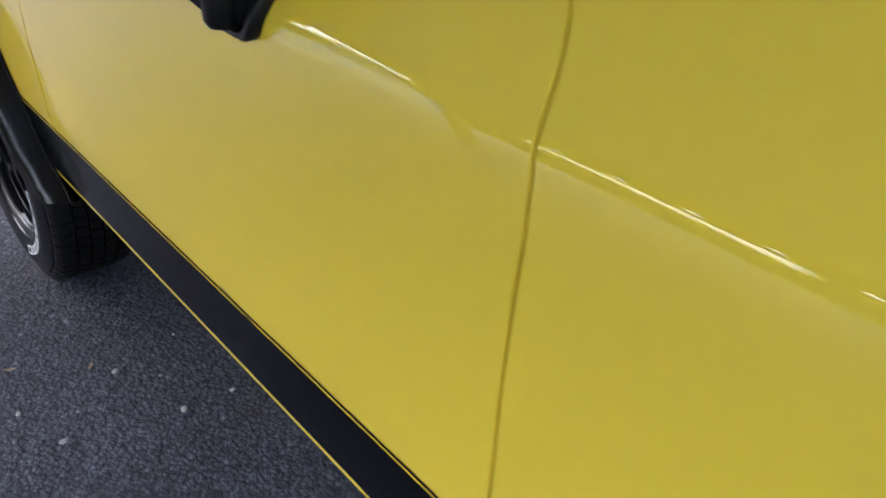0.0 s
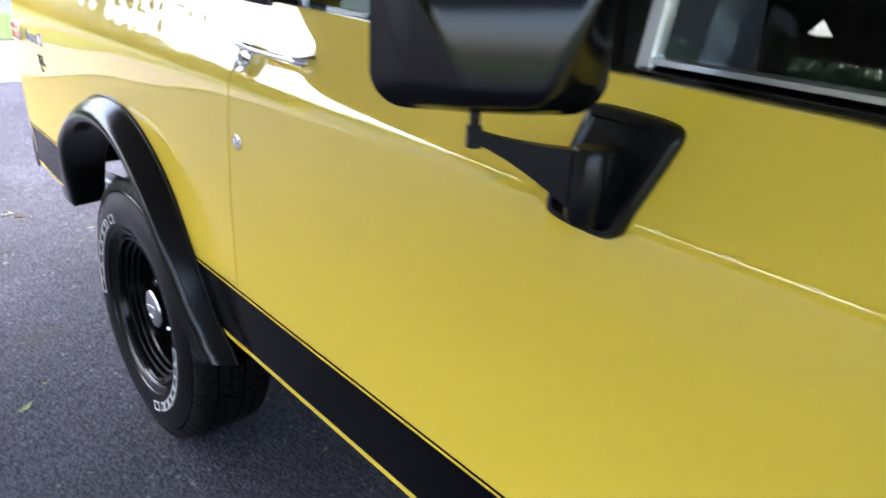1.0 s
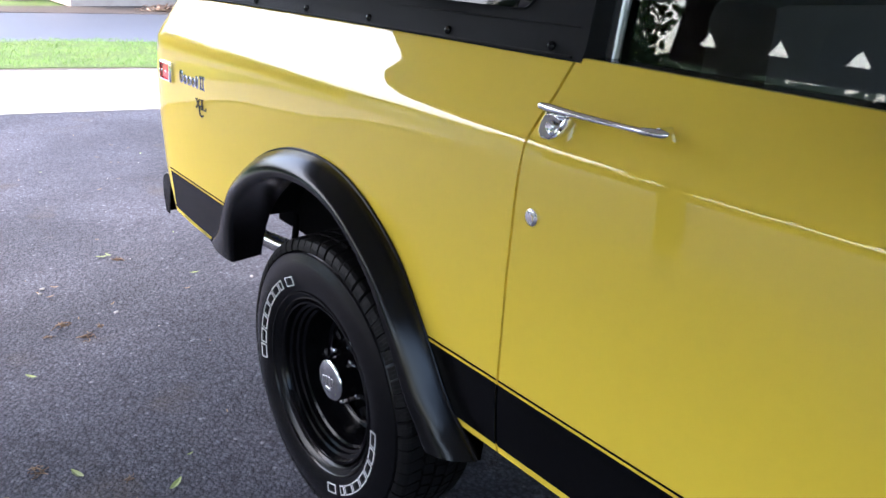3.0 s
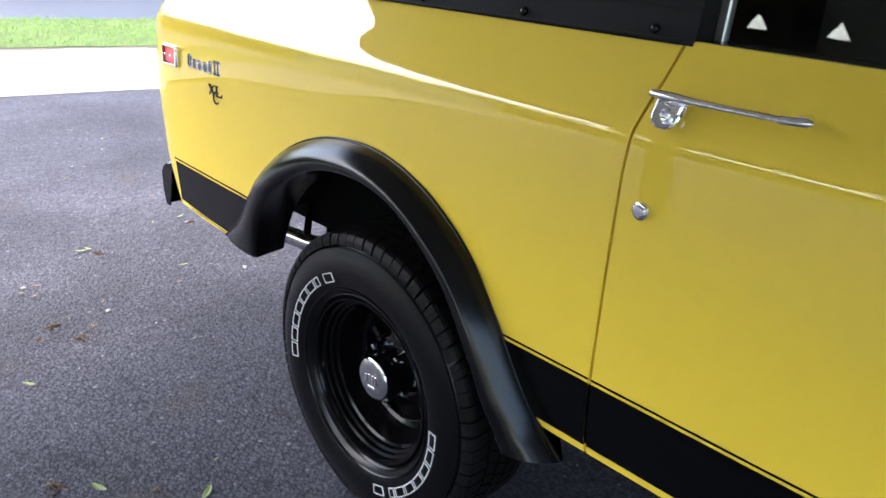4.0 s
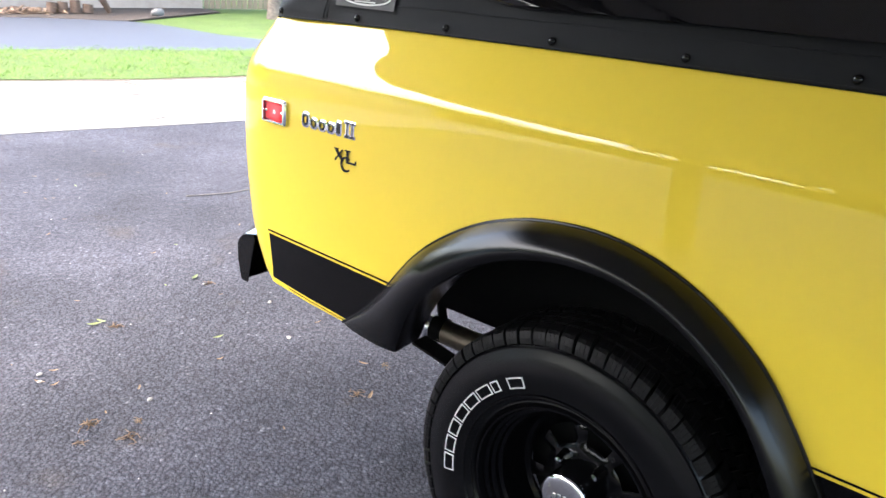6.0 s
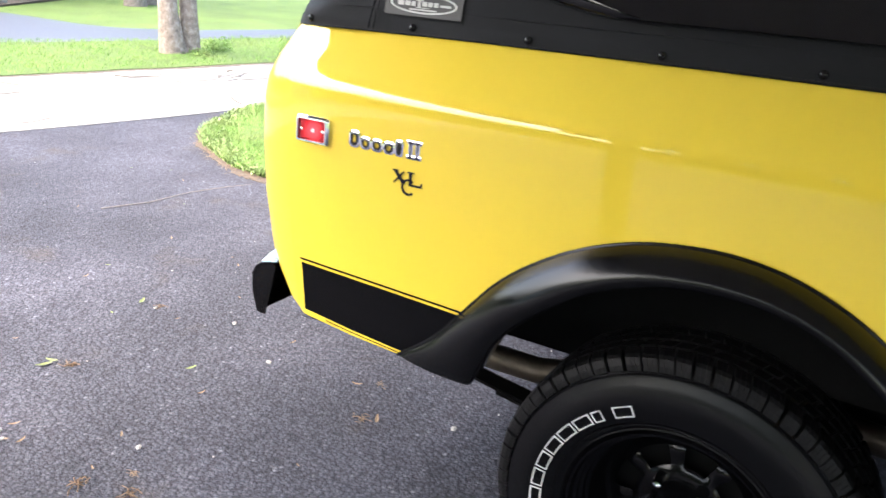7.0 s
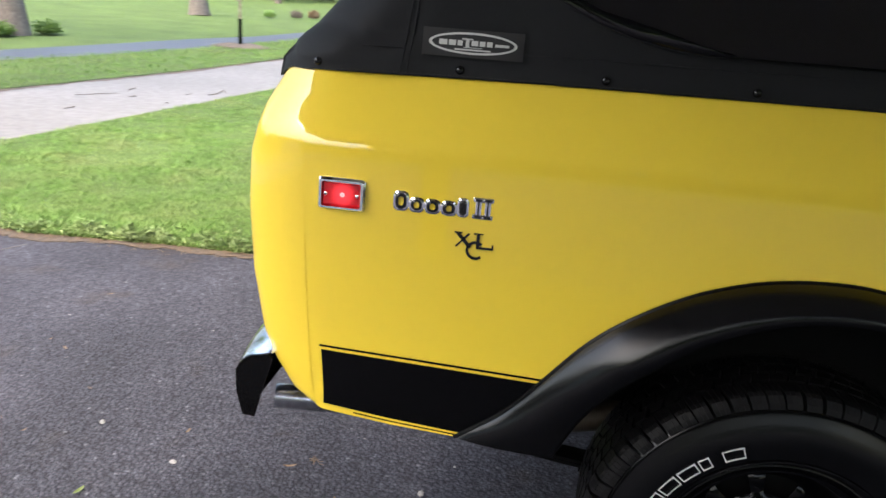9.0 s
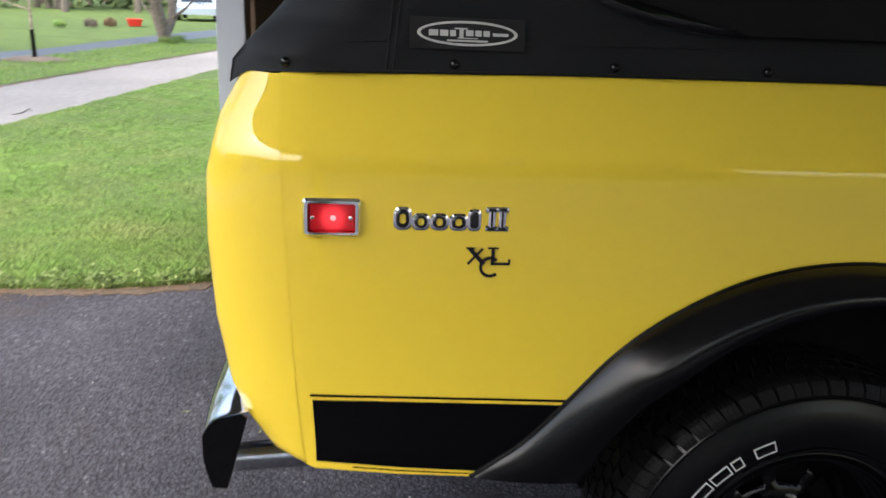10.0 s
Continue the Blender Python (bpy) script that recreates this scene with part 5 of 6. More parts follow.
for y in (3.249, 2.965, 2.685, 2.407, 2.125, 1.841, 1.554):
    q = top_point(y, belt(y) + 0.012, 0.0)
    bm = bmesh.new()
    spin(bm, [(q.x + 0.002, 0.0085), (q.x - 0.003, 0.0085), (q.x - 0.006, 0.0072), (q.x - 0.0085, 0.004), (q.x - 0.009, 0.0003)], (0, q.y, q.z), 16)
    part("snap", bm, MIRROR_SHELL, top, "black press stud", sharp=50)
# cloth label with a plain oval
bm = bmesh.new()
loft(bm, [[top_point(2.846 + 0.197 * j / 8, z, 0.0065) for j in range(9)] for z in (1.372, 1.385, 1.41, 1.424)], close=False)
patch = part("label", bm, LABEL_CLOTH, top, "black cloth label with a white oval")
bm = bmesh.new()
oy, oz = 2.9445, 1.3985
outer, inner = [], []
for k in range(40):
    a = 2 * math.pi * k / 40
    outer.append(top_point(oy + 0.086 * math.cos(a), oz + 0.0205 * math.sin(a), 0.0078))
    inner.append(top_point(oy + 0.080 * math.cos(a), oz + 0.0165 * math.sin(a), 0.0078))
loft(bm, [outer, inner])
for ya, yb, z0, z1 in ((0.066, 0.050, -0.005, 0.005), (0.047, 0.033, -0.005, 0.005), (0.030, 0.020, -0.005, 0.005), (0.022, 0.000, 0.0065, 0.009), (0.014, 0.007, -0.007, 0.0065), (0.003, -0.010, -0.004, 0.0055), (-0.013, -0.024, -0.004, 0.0055), (-0.027, -0.038, -0.004, 0.0055), (-0.043, -0.070, -0.003, 0.002), (0.018, -0.018, -0.0085, -0.007), (0.035, -0.035, -0.0135, -0.0105)):
    vs = [bm.verts.new(top_point(oy + y, oz + z, 0.0078)) for y, z in ((ya, z0), (yb, z0), (yb, z1), (ya, z1))]
    bm.faces.new(vs)
part("oval_mark", bm, WHITE_INK, top, "white oval with plain bars", smooth=False)

# ---- door window, vent window and windscreen ----
glazing = new("door_window")
glazing.parent = car


def pane_x(z):
    return 0.398 + (z - 1.34) * 0.15


def pane(name, pts, mat, label=""):
    bm = bmesh.new()
    a = [bm.verts.new((pane_x(z) - CX, y - CY, z)) for y, z in pts]
    b = [bm.verts.new((pane_x(z) + 0.004 - CX, y - CY, z)) for y, z in pts]
    bm.faces.new(a)
    bm.faces.new(b[::-1])
    for i in range(len(pts)):
        j = (i + 1) % len(pts)
        bm.faces.new((a[i], b[i], b[j], a[j]))
    bmesh.ops.recalc_face_normals(bm, faces=bm.faces[:])
    ob = part(name, bm, mat, glazing, label, smooth=False)
    return ob


def strip(name, a, b, w, mat, out=0.006, depth=0.012, label=""):
    """A trim bar in the window plane from a to b (y, z)."""
    bm = bmesh.new()
    d = Vector((b[0] - a[0], b[1] - a[1])).normalized()
    nx = Vector((-d.y, d.x)) * w / 2
    rows = []
    for k in range(6):
        q = Vector(a).lerp(Vector(b), k / 5)
        ring = []
        for f, o in ((-1, depth), (-1, out * 0.3), (-0.6, -out), (0.6, -out), (1, out * 0.3), (1, depth)):
            yy2, z = q.x + nx.x * f, q.y + nx.y * f
            ring.append((pane_x(z) + o - CX, yy2 - CY, z))
        rows.append(ring)
    loft(bm, rows, cap=True)
    bmesh.ops.recalc_face_normals(bm, faces=bm.faces[:])
    return part(name, bm, mat, glazing, label, sharp=50)


pane("glass", [(0.652, 1.335), (1.452, 1.342), (1.46, 1.67), (0.63, 1.67)], GLASS, "clear door glass")
pane("vent_glass", [(0.275, 1.352), (0.628, 1.346), (0.61, 1.66), (0.48, 1.66)], GLASS, "clear quarter light")
strip("division_bar", (0.640, 1.333), (0.618, 1.67), 0.030, ALUMINIUM, label="bright aluminium division bar")
strip("rear_channel", (1.468, 1.338), (1.475, 1.67), 0.022, ALUMINIUM, label="bright aluminium window channel")
strip("vent_trim", (0.265, 1.354), (0.628, 1.352), 0.011, ALUMINIUM, label="bright lower trim of the quarter light")
strip("vent_front", (0.255, 1.345), (0.47, 1.67), 0.022, ALUMINIUM, label="bright front frame of the quarter light")
strip("rubber_seal", (0.215, 1.337), (0.64, 1.336), 0.020, STRIPE, out=0.022, label="black rubber seal")
strip("belt_seal", (0.64, 1.337), (1.48, 1.341), 0.008, STRIPE, out=0.03)
bm = bmesh.new()
loft(bm, [[(side_x(belt(y)) + 0.0 - CX, y - CY, belt(y)), (0.40 - CX, y - CY, belt(y) - 0.004), (0.46 - CX, y - CY, belt(y) - 0.03)] for y in np.linspace(0.1, 1.52, 12)], close=False)
part("door_ledge", bm, YELLOW, car)
bm = bmesh.new()
tube(bm, [(0.375 - CX, 0.20 - CY, 1.335), (0.43 - CX, 0.44 - CY, 1.70), (0.50 - CX, 0.47 - CY, 1.725), (2 * MID - 0.5 - CX, 0.47 - CY, 1.725), (2 * MID - 0.43 - CX, 0.44 - CY, 1.70), (2 * MID - 0.375 - CX, 0.20 - CY, 1.335)], 0.026, 8)
part("windscreen_frame", bm, YELLOW, car, "yellow windscreen frame")
bm = bmesh.new()
tube(bm, [(0.395 - CX, 1.495 - CY, 1.34), (0.44 - CX, 1.50 - CY, 1.68)], 0.02, 8)
part("roll_bar", bm, UNDER, car)
# seats, dash and wheel inside
for x in (0.72, 1.50):
    seat = new("seat")
    seat.parent = car
    part("cushion", boxed(x - 0.24 - CX, 0.75 - CY, 0.85, x + 0.24 - CX, 1.25 - CY, 1.0, bevel=0.04), SEAT, seat, "dark seat cushion")
    bm = boxed(x - 0.24 - CX, 1.22 - CY, 0.95, x + 0.24 - CX, 1.36 - CY, 1.46, bevel=0.04)
    part("backrest", bm, SEAT, seat, "dark seat backrest")
    part("headrest", boxed(x - 0.12 - CX, 1.25 - CY, 1.48, x + 0.12 - CX, 1.36 - CY, 1.63, bevel=0.035), SEAT, seat)
part("dashboard", boxed(0.46 - CX, 0.18 - CY, 1.12, 1.82 - CX, 0.45 - CY, 1.30, bevel=0.03), SEAT, car, "dark dashboard")
bm = boxed(0.42 - CX, 0.2 - CY, 0.64, 1.86 - CX, 1.75 - CY, 0.72)
box(bm, 0.76 - CX, 1.75 - CY, 0.72, 1.52 - CX, 3.2 - CY, 0.76)
part("cabin_floor", bm, UNDER, car, smooth=False)
bm = boxed(0.44 - CX, 1.62 - CY, 0.72, 0.50 - CX, 3.15 - CY, 1.32)
part("inner_side", bm, UNDER, car, smooth=False)
bm = boxed(2 * MID - 0.50 - CX, 0.2 - CY, 0.72, 2 * MID - 0.44 - CX, 3.15 - CY, 1.39)
part("inner_side", bm, UNDER, car, smooth=False)


# ---- far side of the road ----
def trunk_path(bm, base, lean, height, r0, r1, seed, n=12):
    rg = random.Random(seed)
    pts, rs = [], []
    for k in range(n + 1):
        s = k / n
        pts.append((base[0] + lean[0] * s + rg.gauss(0, 0.03) * (s > 0), base[1] + lean[1] * s + rg.gauss(0, 0.03) * (s > 0), base[2] + height * s))
        rs.append((r0 * (1 - s) + r1 * s) * (1.35 if k == 0 else 1.0) * rg.uniform(0.94, 1.06))
    tube(bm, pts, rs, 14)
    return pts


def crown_mesh(centres, count, size, seed, leaf):
    """Many small leaves scattered round the limb ends."""
    rg = random.Random(seed)
    verts, faces = [], []
    for cx, cy, cz, rad in centres:
        for _ in range(count):
            d = Vector((rg.gauss(0, 1), rg.gauss(0, 1), rg.gauss(0, 0.8)))
            d = d.normalized() * rad * rg.random() ** 0.5
            p = Vector((cx, cy, cz)) + d
            u = Vector((rg.gauss(0, 1), rg.gauss(0, 1), rg.gauss(0, 1))).normalized() * size * rg.uniform(0.6, 1.3)
            v = u.cross(Vector((rg.gauss(0, 1), rg.gauss(0, 1), rg.gauss(0, 1)))).normalized() * size * leaf
            i = len(verts)
            verts += [tuple(p - u), tuple(p + v), tuple(p + u), tuple(p - v)]
            faces.append((i, i + 1, i + 2, i + 3))
    me = bpy.data.meshes.new("crown")
    me.from_pydata(verts, [], faces)
    return me


def tree(x, y, stems, height, bark, leaf_mat, label, seed, crown_r=1.6, leaves=350, leaf_size=0.09, limbs=7, branch_at=0.5):
    """A tapered trunk (one or more stems) with limbs and a loose crown."""
    rg = random.Random(seed)
    ob = thing("tree", label, "tree", group="trees beyond the road", at=(x, y, 0))
    centres = []
    bm = bmesh.new()
    lb = bmesh.new()
    for k, (dx, dy, lx, ly, r) in enumerate(stems):
        pts = trunk_path(bm, (dx, dy, -0.05), (lx, ly), height * 0.8, r, r * 0.35, seed + k)
        for m in range(limbs):
            s = branch_at + (1 - branch_at) * m / limbs
            p = Vector(pts[int(s * (len(pts) - 1))])
            a = rg.uniform(0, 6.283)
            length = height * rg.uniform(0.18, 0.32)
            e = p + Vector((math.cos(a) * length, math.sin(a) * length, length * rg.uniform(0.5, 1.0)))
            mid = p.lerp(e, 0.5) + Vector((0, 0, -0.06 * length))
            tube(lb, [p, mid, e], [r * 0.35, r * 0.22, r * 0.08], 6)
            for _ in range(3):
                b2 = rg.uniform(0, 6.283)
                e2 = mid.lerp(e, rg.random()) + Vector((math.cos(b2), math.sin(b2), rg.uniform(0.2, 0.9))) * length * 0.5
                tube(lb, [mid.lerp(e, 0.4), e2], [r * 0.12, r * 0.03], 5)
                centres.append((*e2, crown_r * rg.uniform(0.4, 0.7)))
            centres.append((*e, crown_r * rg.uniform(0.5, 0.8)))
    part("trunk", bm, bark, ob)
    part("limbs", lb, bark, ob)
    me = crown_mesh(centres, leaves // 4, leaf_size, seed, 0.5)
    me.materials.append(leaf_mat)
    crown = new("crown", me)
    crown.parent = ob
    return ob


tree(6.38, 10.75, [(-0.10, 0.02, -0.12, 0.15, 0.135), (0.14, 0.0, 0.25, -0.1, 0.125)], 9.0, BARK, LEAF, "pale twin-stemmed tree with peeling bark", 11, leaves=260)
tree(14.1, 14.3, [(0, 0, 0.2, 0.1, 0.24)], 11.0, BARK_DARK, LEAF, "grey-brown tree ringed by low green leaves", 12, leaves=260)
tree(10.9, 17.4, [(0, 0, -0.1, 0.2, 0.19), (0.55, 0.4, 0.2, 0.1, 0.24)], 11.0, BARK_DARK, LEAF, "dark double trunk beside the fence", 13, leaves=200)
tree(22.4, 9.2, [(-0.06, 0, -1.7, 0.3, 0.14), (0.06, 0, 1.5, -0.3, 0.14), (0, 0.05, 0.2, 1.0, 0.12)], 5.0, BARK_DARK, TWIGS, "low branching garden tree in early leaf", 14, crown_r=0.9, leaves=160, leaf_size=0.05, limbs=9, branch_at=0.18)
tree(27, 16.5, [(0, 0, 0.3, 0, 0.3)], 12.0, BARK_DARK, LEAF, "tall tree on the far lawn", 15, leaves=240)
tree(3.4, 22.6, [(0, 0, 0.1, 0.2, 0.36)], 12.0, BARK, LEAF, "stout pale tree beyond the side drive", 16, leaves=240)

# young tree with a black guard in a mulch ring
sapling = thing("sapling", "young tree with a black trunk guard in a mulch ring", "sapling", at=(15.3, 9.88, 0))
bm = bmesh.new()
tube(bm, [(0, 0, 0.0), (0.005, 0, 0.3), (0, 0.004, 0.60)], [0.046, 0.043, 0.041], 12)
part("trunk_guard", bm, STRIPE, sapling, "black trunk guard")
bm = bmesh.new()
tube(bm, [(0, 0, 0.0), (0, 0, 1.0), (0.03, 0, 2.2), (0.0, 0.05, 3.4)], [0.032, 0.028, 0.02, 0.008], 8)
rg = random.Random(4)
cent = []
for k in range(12):
    z = 0.95 + 0.2 * k
    a = rg.uniform(0, 6.28)
    e = (math.cos(a) * (1.3 - 0.08 * k), math.sin(a) * (1.3 - 0.08 * k), z + 0.35)
    tube(bm, [(0.01, 0, z), (e[0] * 0.5, e[1] * 0.5, z + 0.2), e], [0.016, 0.011, 0.004], 5)
    cent.append((*e, 0.4))
part("trunk", bm, BARK, sapling)
me = crown_mesh(cent, 60, 0.03, 9, 0.5)
me.materials.append(TWIGS)
new("crown", me).parent = sapling
bm = bmesh.new()
bmesh.ops.create_cone(bm, segments=28, radius1=0.62, radius2=0.35, depth=0.05, cap_ends=True, matrix=Matrix.Translation((0, 0, 0.055)))
part("mulch_ring", bm, SOIL, sapling, "brown mulch ring")


def bush(x, y, r, h, mat, label, seed, n=500, size=0.05, flowers=0):
    ob = thing("bush", label, "bush", group="low plants", at=(x, y, 0))
    me = crown_mesh([(0, 0, h * 0.5, r), (r * 0.5, 0.1, h * 0.4, r * 0.7), (-r * 0.5, -0.1, h * 0.4, r * 0.7)], n, size, seed, 0.35)
    for v in me.vertices:
        v.co.z = max(0.02, v.co.z * h / max(r, 0.1) * 0.6)
    me.materials.append(mat)
    new("leaves", me).parent = ob
    return ob


bush(6.50, 10.45, 0.17, 0.15, BLADE2, "small pale green plants at the tree's foot", 21, 200, 0.03)
bush(7.05, 10.75, 0.20, 0.22, BLADE2, "small leafy green plants beside the tree", 22, 260, 0.035)
bush(13.5, 14.2, 0.32, 0.34, LEAF, "green spring bulbs round the tree", 23, 400, 0.06)
bush(14.75, 14.0, 0.32, 0.34, LEAF, "green spring bulbs round the tree", 24, 400, 0.06)
bush(21.9, 9.05, 0.3, 0.3, LEAF, "dark green plants by the garden tree", 25, 200, 0.05)
bush(22.9, 9.05, 0.3, 0.3, LEAF, "dark green plants by the garden tree", 26, 200, 0.05)
bush(29.9, 13.85, 0.24, 0.34, TWIGS, "small bare brown garden shrub", 27, 400, 0.05)
bush(30.5, 13.35, 0.24, 0.36, STRAW, "small russet brown garden shrub", 28, 400, 0.05)
bush(29.0, 14.6, 0.24, 0.3, BLADE2, "small yellow-green garden shrub", 29, 300, 0.05)

# red tub, parked van, tan building, fence, far woods
tub = thing("garden_tub", "red plastic tub on the far lawn", "tub", at=(32.3, 13.0, -0.03), rz=20)
bm = bmesh.new()
loft(bm, [[(x * s, y * s2, z) for x, y in ((-0.6, -0.35), (0.6, -0.35), (0.7, 0), (0.6, 0.35), (-0.6, 0.35), (-0.7, 0))] for s, s2, z in ((0.55, 0.6, 0.03), (0.65, 0.8, 0.26), (0.68, 0.84, 0.29), (0.62, 0.72, 0.29), (0.5, 0.55, 0.08))], cap=True)
part("shell", bm, RED_PLASTIC, tub)

van = thing("parked_van", "pale blue-silver van parked on the far drive", "van", at=(42.0, 12.6, 0), rz=8)
bm = bmesh.new()
sec = [(-2.2, 0.30), (-2.25, 0.62), (-2.1, 0.76), (-1.3, 0.86), (-0.7, 1.26), (0.3, 1.34), (1.7, 1.30), (2.2, 0.86), (2.25, 0.34)]
loft(bm, [[(x, y, z) for x, z in sec] for y in (-0.9, -0.82, 0.82, 0.9)], close=True, cap=True)
part("body", bm, SILVER, van, sharp=25)
bm = bmesh.new()
for y in (-0.905, 0.905):
    vs = [bm.verts.new((x, y, z)) for x, z in ((-0.95, 0.92), (-0.55, 1.22), (1.6, 1.22), (1.9, 0.92))]
    bm.faces.new(vs)
part("side_window", bm, HOUSE_GLASS, van, smooth=False)
bm = bmesh.new()
bm.faces.new([bm.verts.new(q) for q in ((-1.31, -0.75, 0.885), (-1.31, 0.75, 0.885), (-0.74, 0.68, 1.262), (-0.74, -0.68, 1.262))])
part("windscreen", bm, HOUSE_GLASS, van, smooth=False)
for x in (-1.45, 1.4):
    for y in (-0.86, 0.86):
        bm = bmesh.new()
        tube(bm, [(x, y - 0.1, 0.29), (x, y + 0.1, 0.29)], 0.29, 20)
        part("wheel", bm, RUBBER, van)

stucco = thing("garden_building", "low tan stuccoed building beyond the side drive", "building")
part("wall", boxed(4.0, 20.0, 0, 10.55, 24.0, 3.2), STUCCO, stucco, smooth=False)
bm = bmesh.new()
loft(bm, [[(x, 19.5, 3.0), (x, 22.0, 4.3), (x, 24.5, 3.0)] for x in (3.6, 11.0)], cap=True)
part("roof", bm, ROOF, stucco, smooth=False)
rg = random.Random(8)
bm = bmesh.new()
for k in range(120):
    x = rg.uniform(4.2, 10.4)
    pts = [(x, 19.97, rg.uniform(0.2, 0.8))]
    for m in range(6):
        pts.append((pts[-1][0] + rg.gauss(0, 0.07), 19.97, pts[-1][2] + 0.45))
    tube(bm, pts, 0.010, 4)
part("dry_vines", bm, DRY_VINE, stucco, "bare vines climbing the wall")
bed = [(1.0, 19.0), (5.6, 17.75), (6.95, 16.95), (7.6, 17.4), (9.0, 18.2), (10.4, 19.0), (10.5, 20.1), (1.0, 20.1)]
bm = bmesh.new()
slab(bm, bed, -0.02, 0.012)
tagged(mesh_object("planting_bed", bm, BED_SOIL), "brown planting bed before the tan building", "soil", kind="structure")
for x, y, h in ((6.22, 18.62, 0.20), (6.42, 18.6, 0.21), (6.66, 18.55, 0.25), (6.9, 18.5, 0.17), (5.55, 18.7, 0.10)):
    ob = thing("log", "cut log standing in the bed", "log", group="cut logs", at=(x, y, 0.03))
    bm = bmesh.new()
    tube(bm, [(0, 0, 0), (0.02, 0.01, h)], [0.11, 0.10], 12)
    part("log_body", bm, LOG_BARK, ob)
ob = thing("log", "leaning cut branch in the bed", "log", group="cut logs", at=(7.15, 18.45, 0.03))
bm = bmesh.new()
tube(bm, [(0.20, 0, 0.02), (0.05, 0, 0.28), (-0.10, 0.02, 0.56)], [0.055, 0.075, 0.085], 10)
part("log_body", bm, LOG_BARK, ob)
ob = thing("stone", "pale rounded garden stone", "stone", at=(8.2, 18.0, 0.0))
bm = bmesh.new()
bmesh.ops.create_icosphere(bm, subdivisions=3, radius=0.12, matrix=Matrix.Translation((0, 0, 0.07)) @ Matrix.Diagonal((1.3, 0.9, 0.8, 1)))
for v in bm.verts:
    v.co *= 1 + 0.16 * noise.noise(v.co * 9)
part("stone_body", bm, GREY_STONE, ob)
fence = thing("board_fence", "weathered brown board fence beside the building", "fence")
for k in range(18):
    bm = boxed(10.6 + 0.15 * k, 20.0 - 0.02 * k, 0, 10.73 + 0.15 * k, 20.02 - 0.02 * k, 1.85)
    part("board", bm, FENCE, fence, smooth=False)

# far woods: ragged masses of foliage on thin trunks
woods_c = []
rg = random.Random(17)
for k in range(150):
    a = rg.uniform(-0.35, 2.2)
    d = rg.uniform(45, 80)
    x, y = math.cos(a) * d + 5, math.sin(a) * d + 6
    h = rg.uniform(3, 12)
    for m in range(3):
        woods_c.append((x + rg.gauss(0, 1.5), y + rg.gauss(0, 1.5), h * (0.25 + 0.28 * m), rg.uniform(1.6, 3.0)))
me = crown_mesh(woods_c, 130, 0.34, 18, 0.6)
me.materials.append(HEDGE)
tagged(new("far_woods", me), "distant spring woods beyond the lawns", "woods", kind="stuff")
bm = bmesh.new()
for k in range(120):
    a = rg.uniform(-0.35, 2.2)
    d = rg.uniform(44, 70)
    x, y = math.cos(a) * d + 5, math.sin(a) * d + 6
    tube(bm, [(x, y, -0.1), (x + rg.gauss(0, 0.2), y, 5), (x + rg.gauss(0, 0.5), y, 11)], [0.22, 0.16, 0.05], 6)
tagged(mesh_object("far_trunks", bm, BARK_DARK), "distant grey trunks of the woods", "woods", kind="stuff")
west_c = []
for k in range(240):
    a = rg.uniform(1.78, 2.55) if k < 90 else rg.uniform(2.4, 3.6)
    d = rg.uniform(38, 50)
    x, y = math.cos(a) * d, math.sin(a) * d + 4
    h = rg.uniform(7.5, 11.5) if k < 90 else 0.157 * d + rg.uniform(-0.25, 0.15) + (3.2 if a > 2.98 else 0.0)
    for m in range(8):
        west_c.append((x + rg.gauss(0, 1.2), y + rg.gauss(0, 1.2), h * (0.06 + 0.125 * m), rg.uniform(1.5, 2.3)))
me = crown_mesh(west_c, 100, 0.36, 19, 0.6)
me.materials.append(HEDGE)
tagged(new("west_woods", me), "trees beyond the house", "woods", kind="stuff")

# gabled house across the drive, mirrored in the car's windows
house = thing("gabled_house", "sage-sided house with an arched gable window", "house", at=(-16.7, 20.85, 1.2), rz=39)
bm = bmesh.new()
sec = [(-3.4, -1.3), (3.4, -1.3), (3.4, 2.4), (0, 5.5), (-3.4, 2.4)]
loft(bm, [[(x, y, z) for x, z in sec] for y in (0, 9)], cap=True)
bmesh.ops.recalc_face_normals(bm, faces=bm.faces[:])
part("wall", bm, SIDING, house, smooth=False)
for s in (-1, 1):
    bm = bmesh.new()
    loft(bm, [[(0, y, 5.52), (s * 3.8, y, 2.05), (s * 3.8, y, 2.25), (0, y, 5.75)] for y in (-0.4, 9.4)], cap=True)
    bmesh.ops.recalc_face_normals(bm, faces=bm.faces[:])
    part("roof", bm, ROOF, house, smooth=False)


def house_window(pts, name="window"):
    w = new(name)
    w.parent = house
    bm = bmesh.new()
    bm.faces.new([bm.verts.new((x, -0.03, z)) for x, z in pts])
    part("pane", bm, HOUSE_GLASS, w, smooth=False)
    bm = bmesh.new()
    tube(bm, [(x, -0.04, z) for x, z in pts + pts[:1]], 0.06, 4, cap=False)
    xs, zz = [p[0] for p in pts], [p[1] for p in pts]
    for f in (0.33, 0.67):
        tube(bm, [(min(xs) + (max(xs) - min(xs)) * f, -0.04, min(zz)), (min(xs) + (max(xs) - min(xs)) * f, -0.04, min(zz) + (max(zz) - min(zz)) * 0.5)], 0.02, 4)
    part("frame", bm, WHITE_PAINT, w, smooth=False)


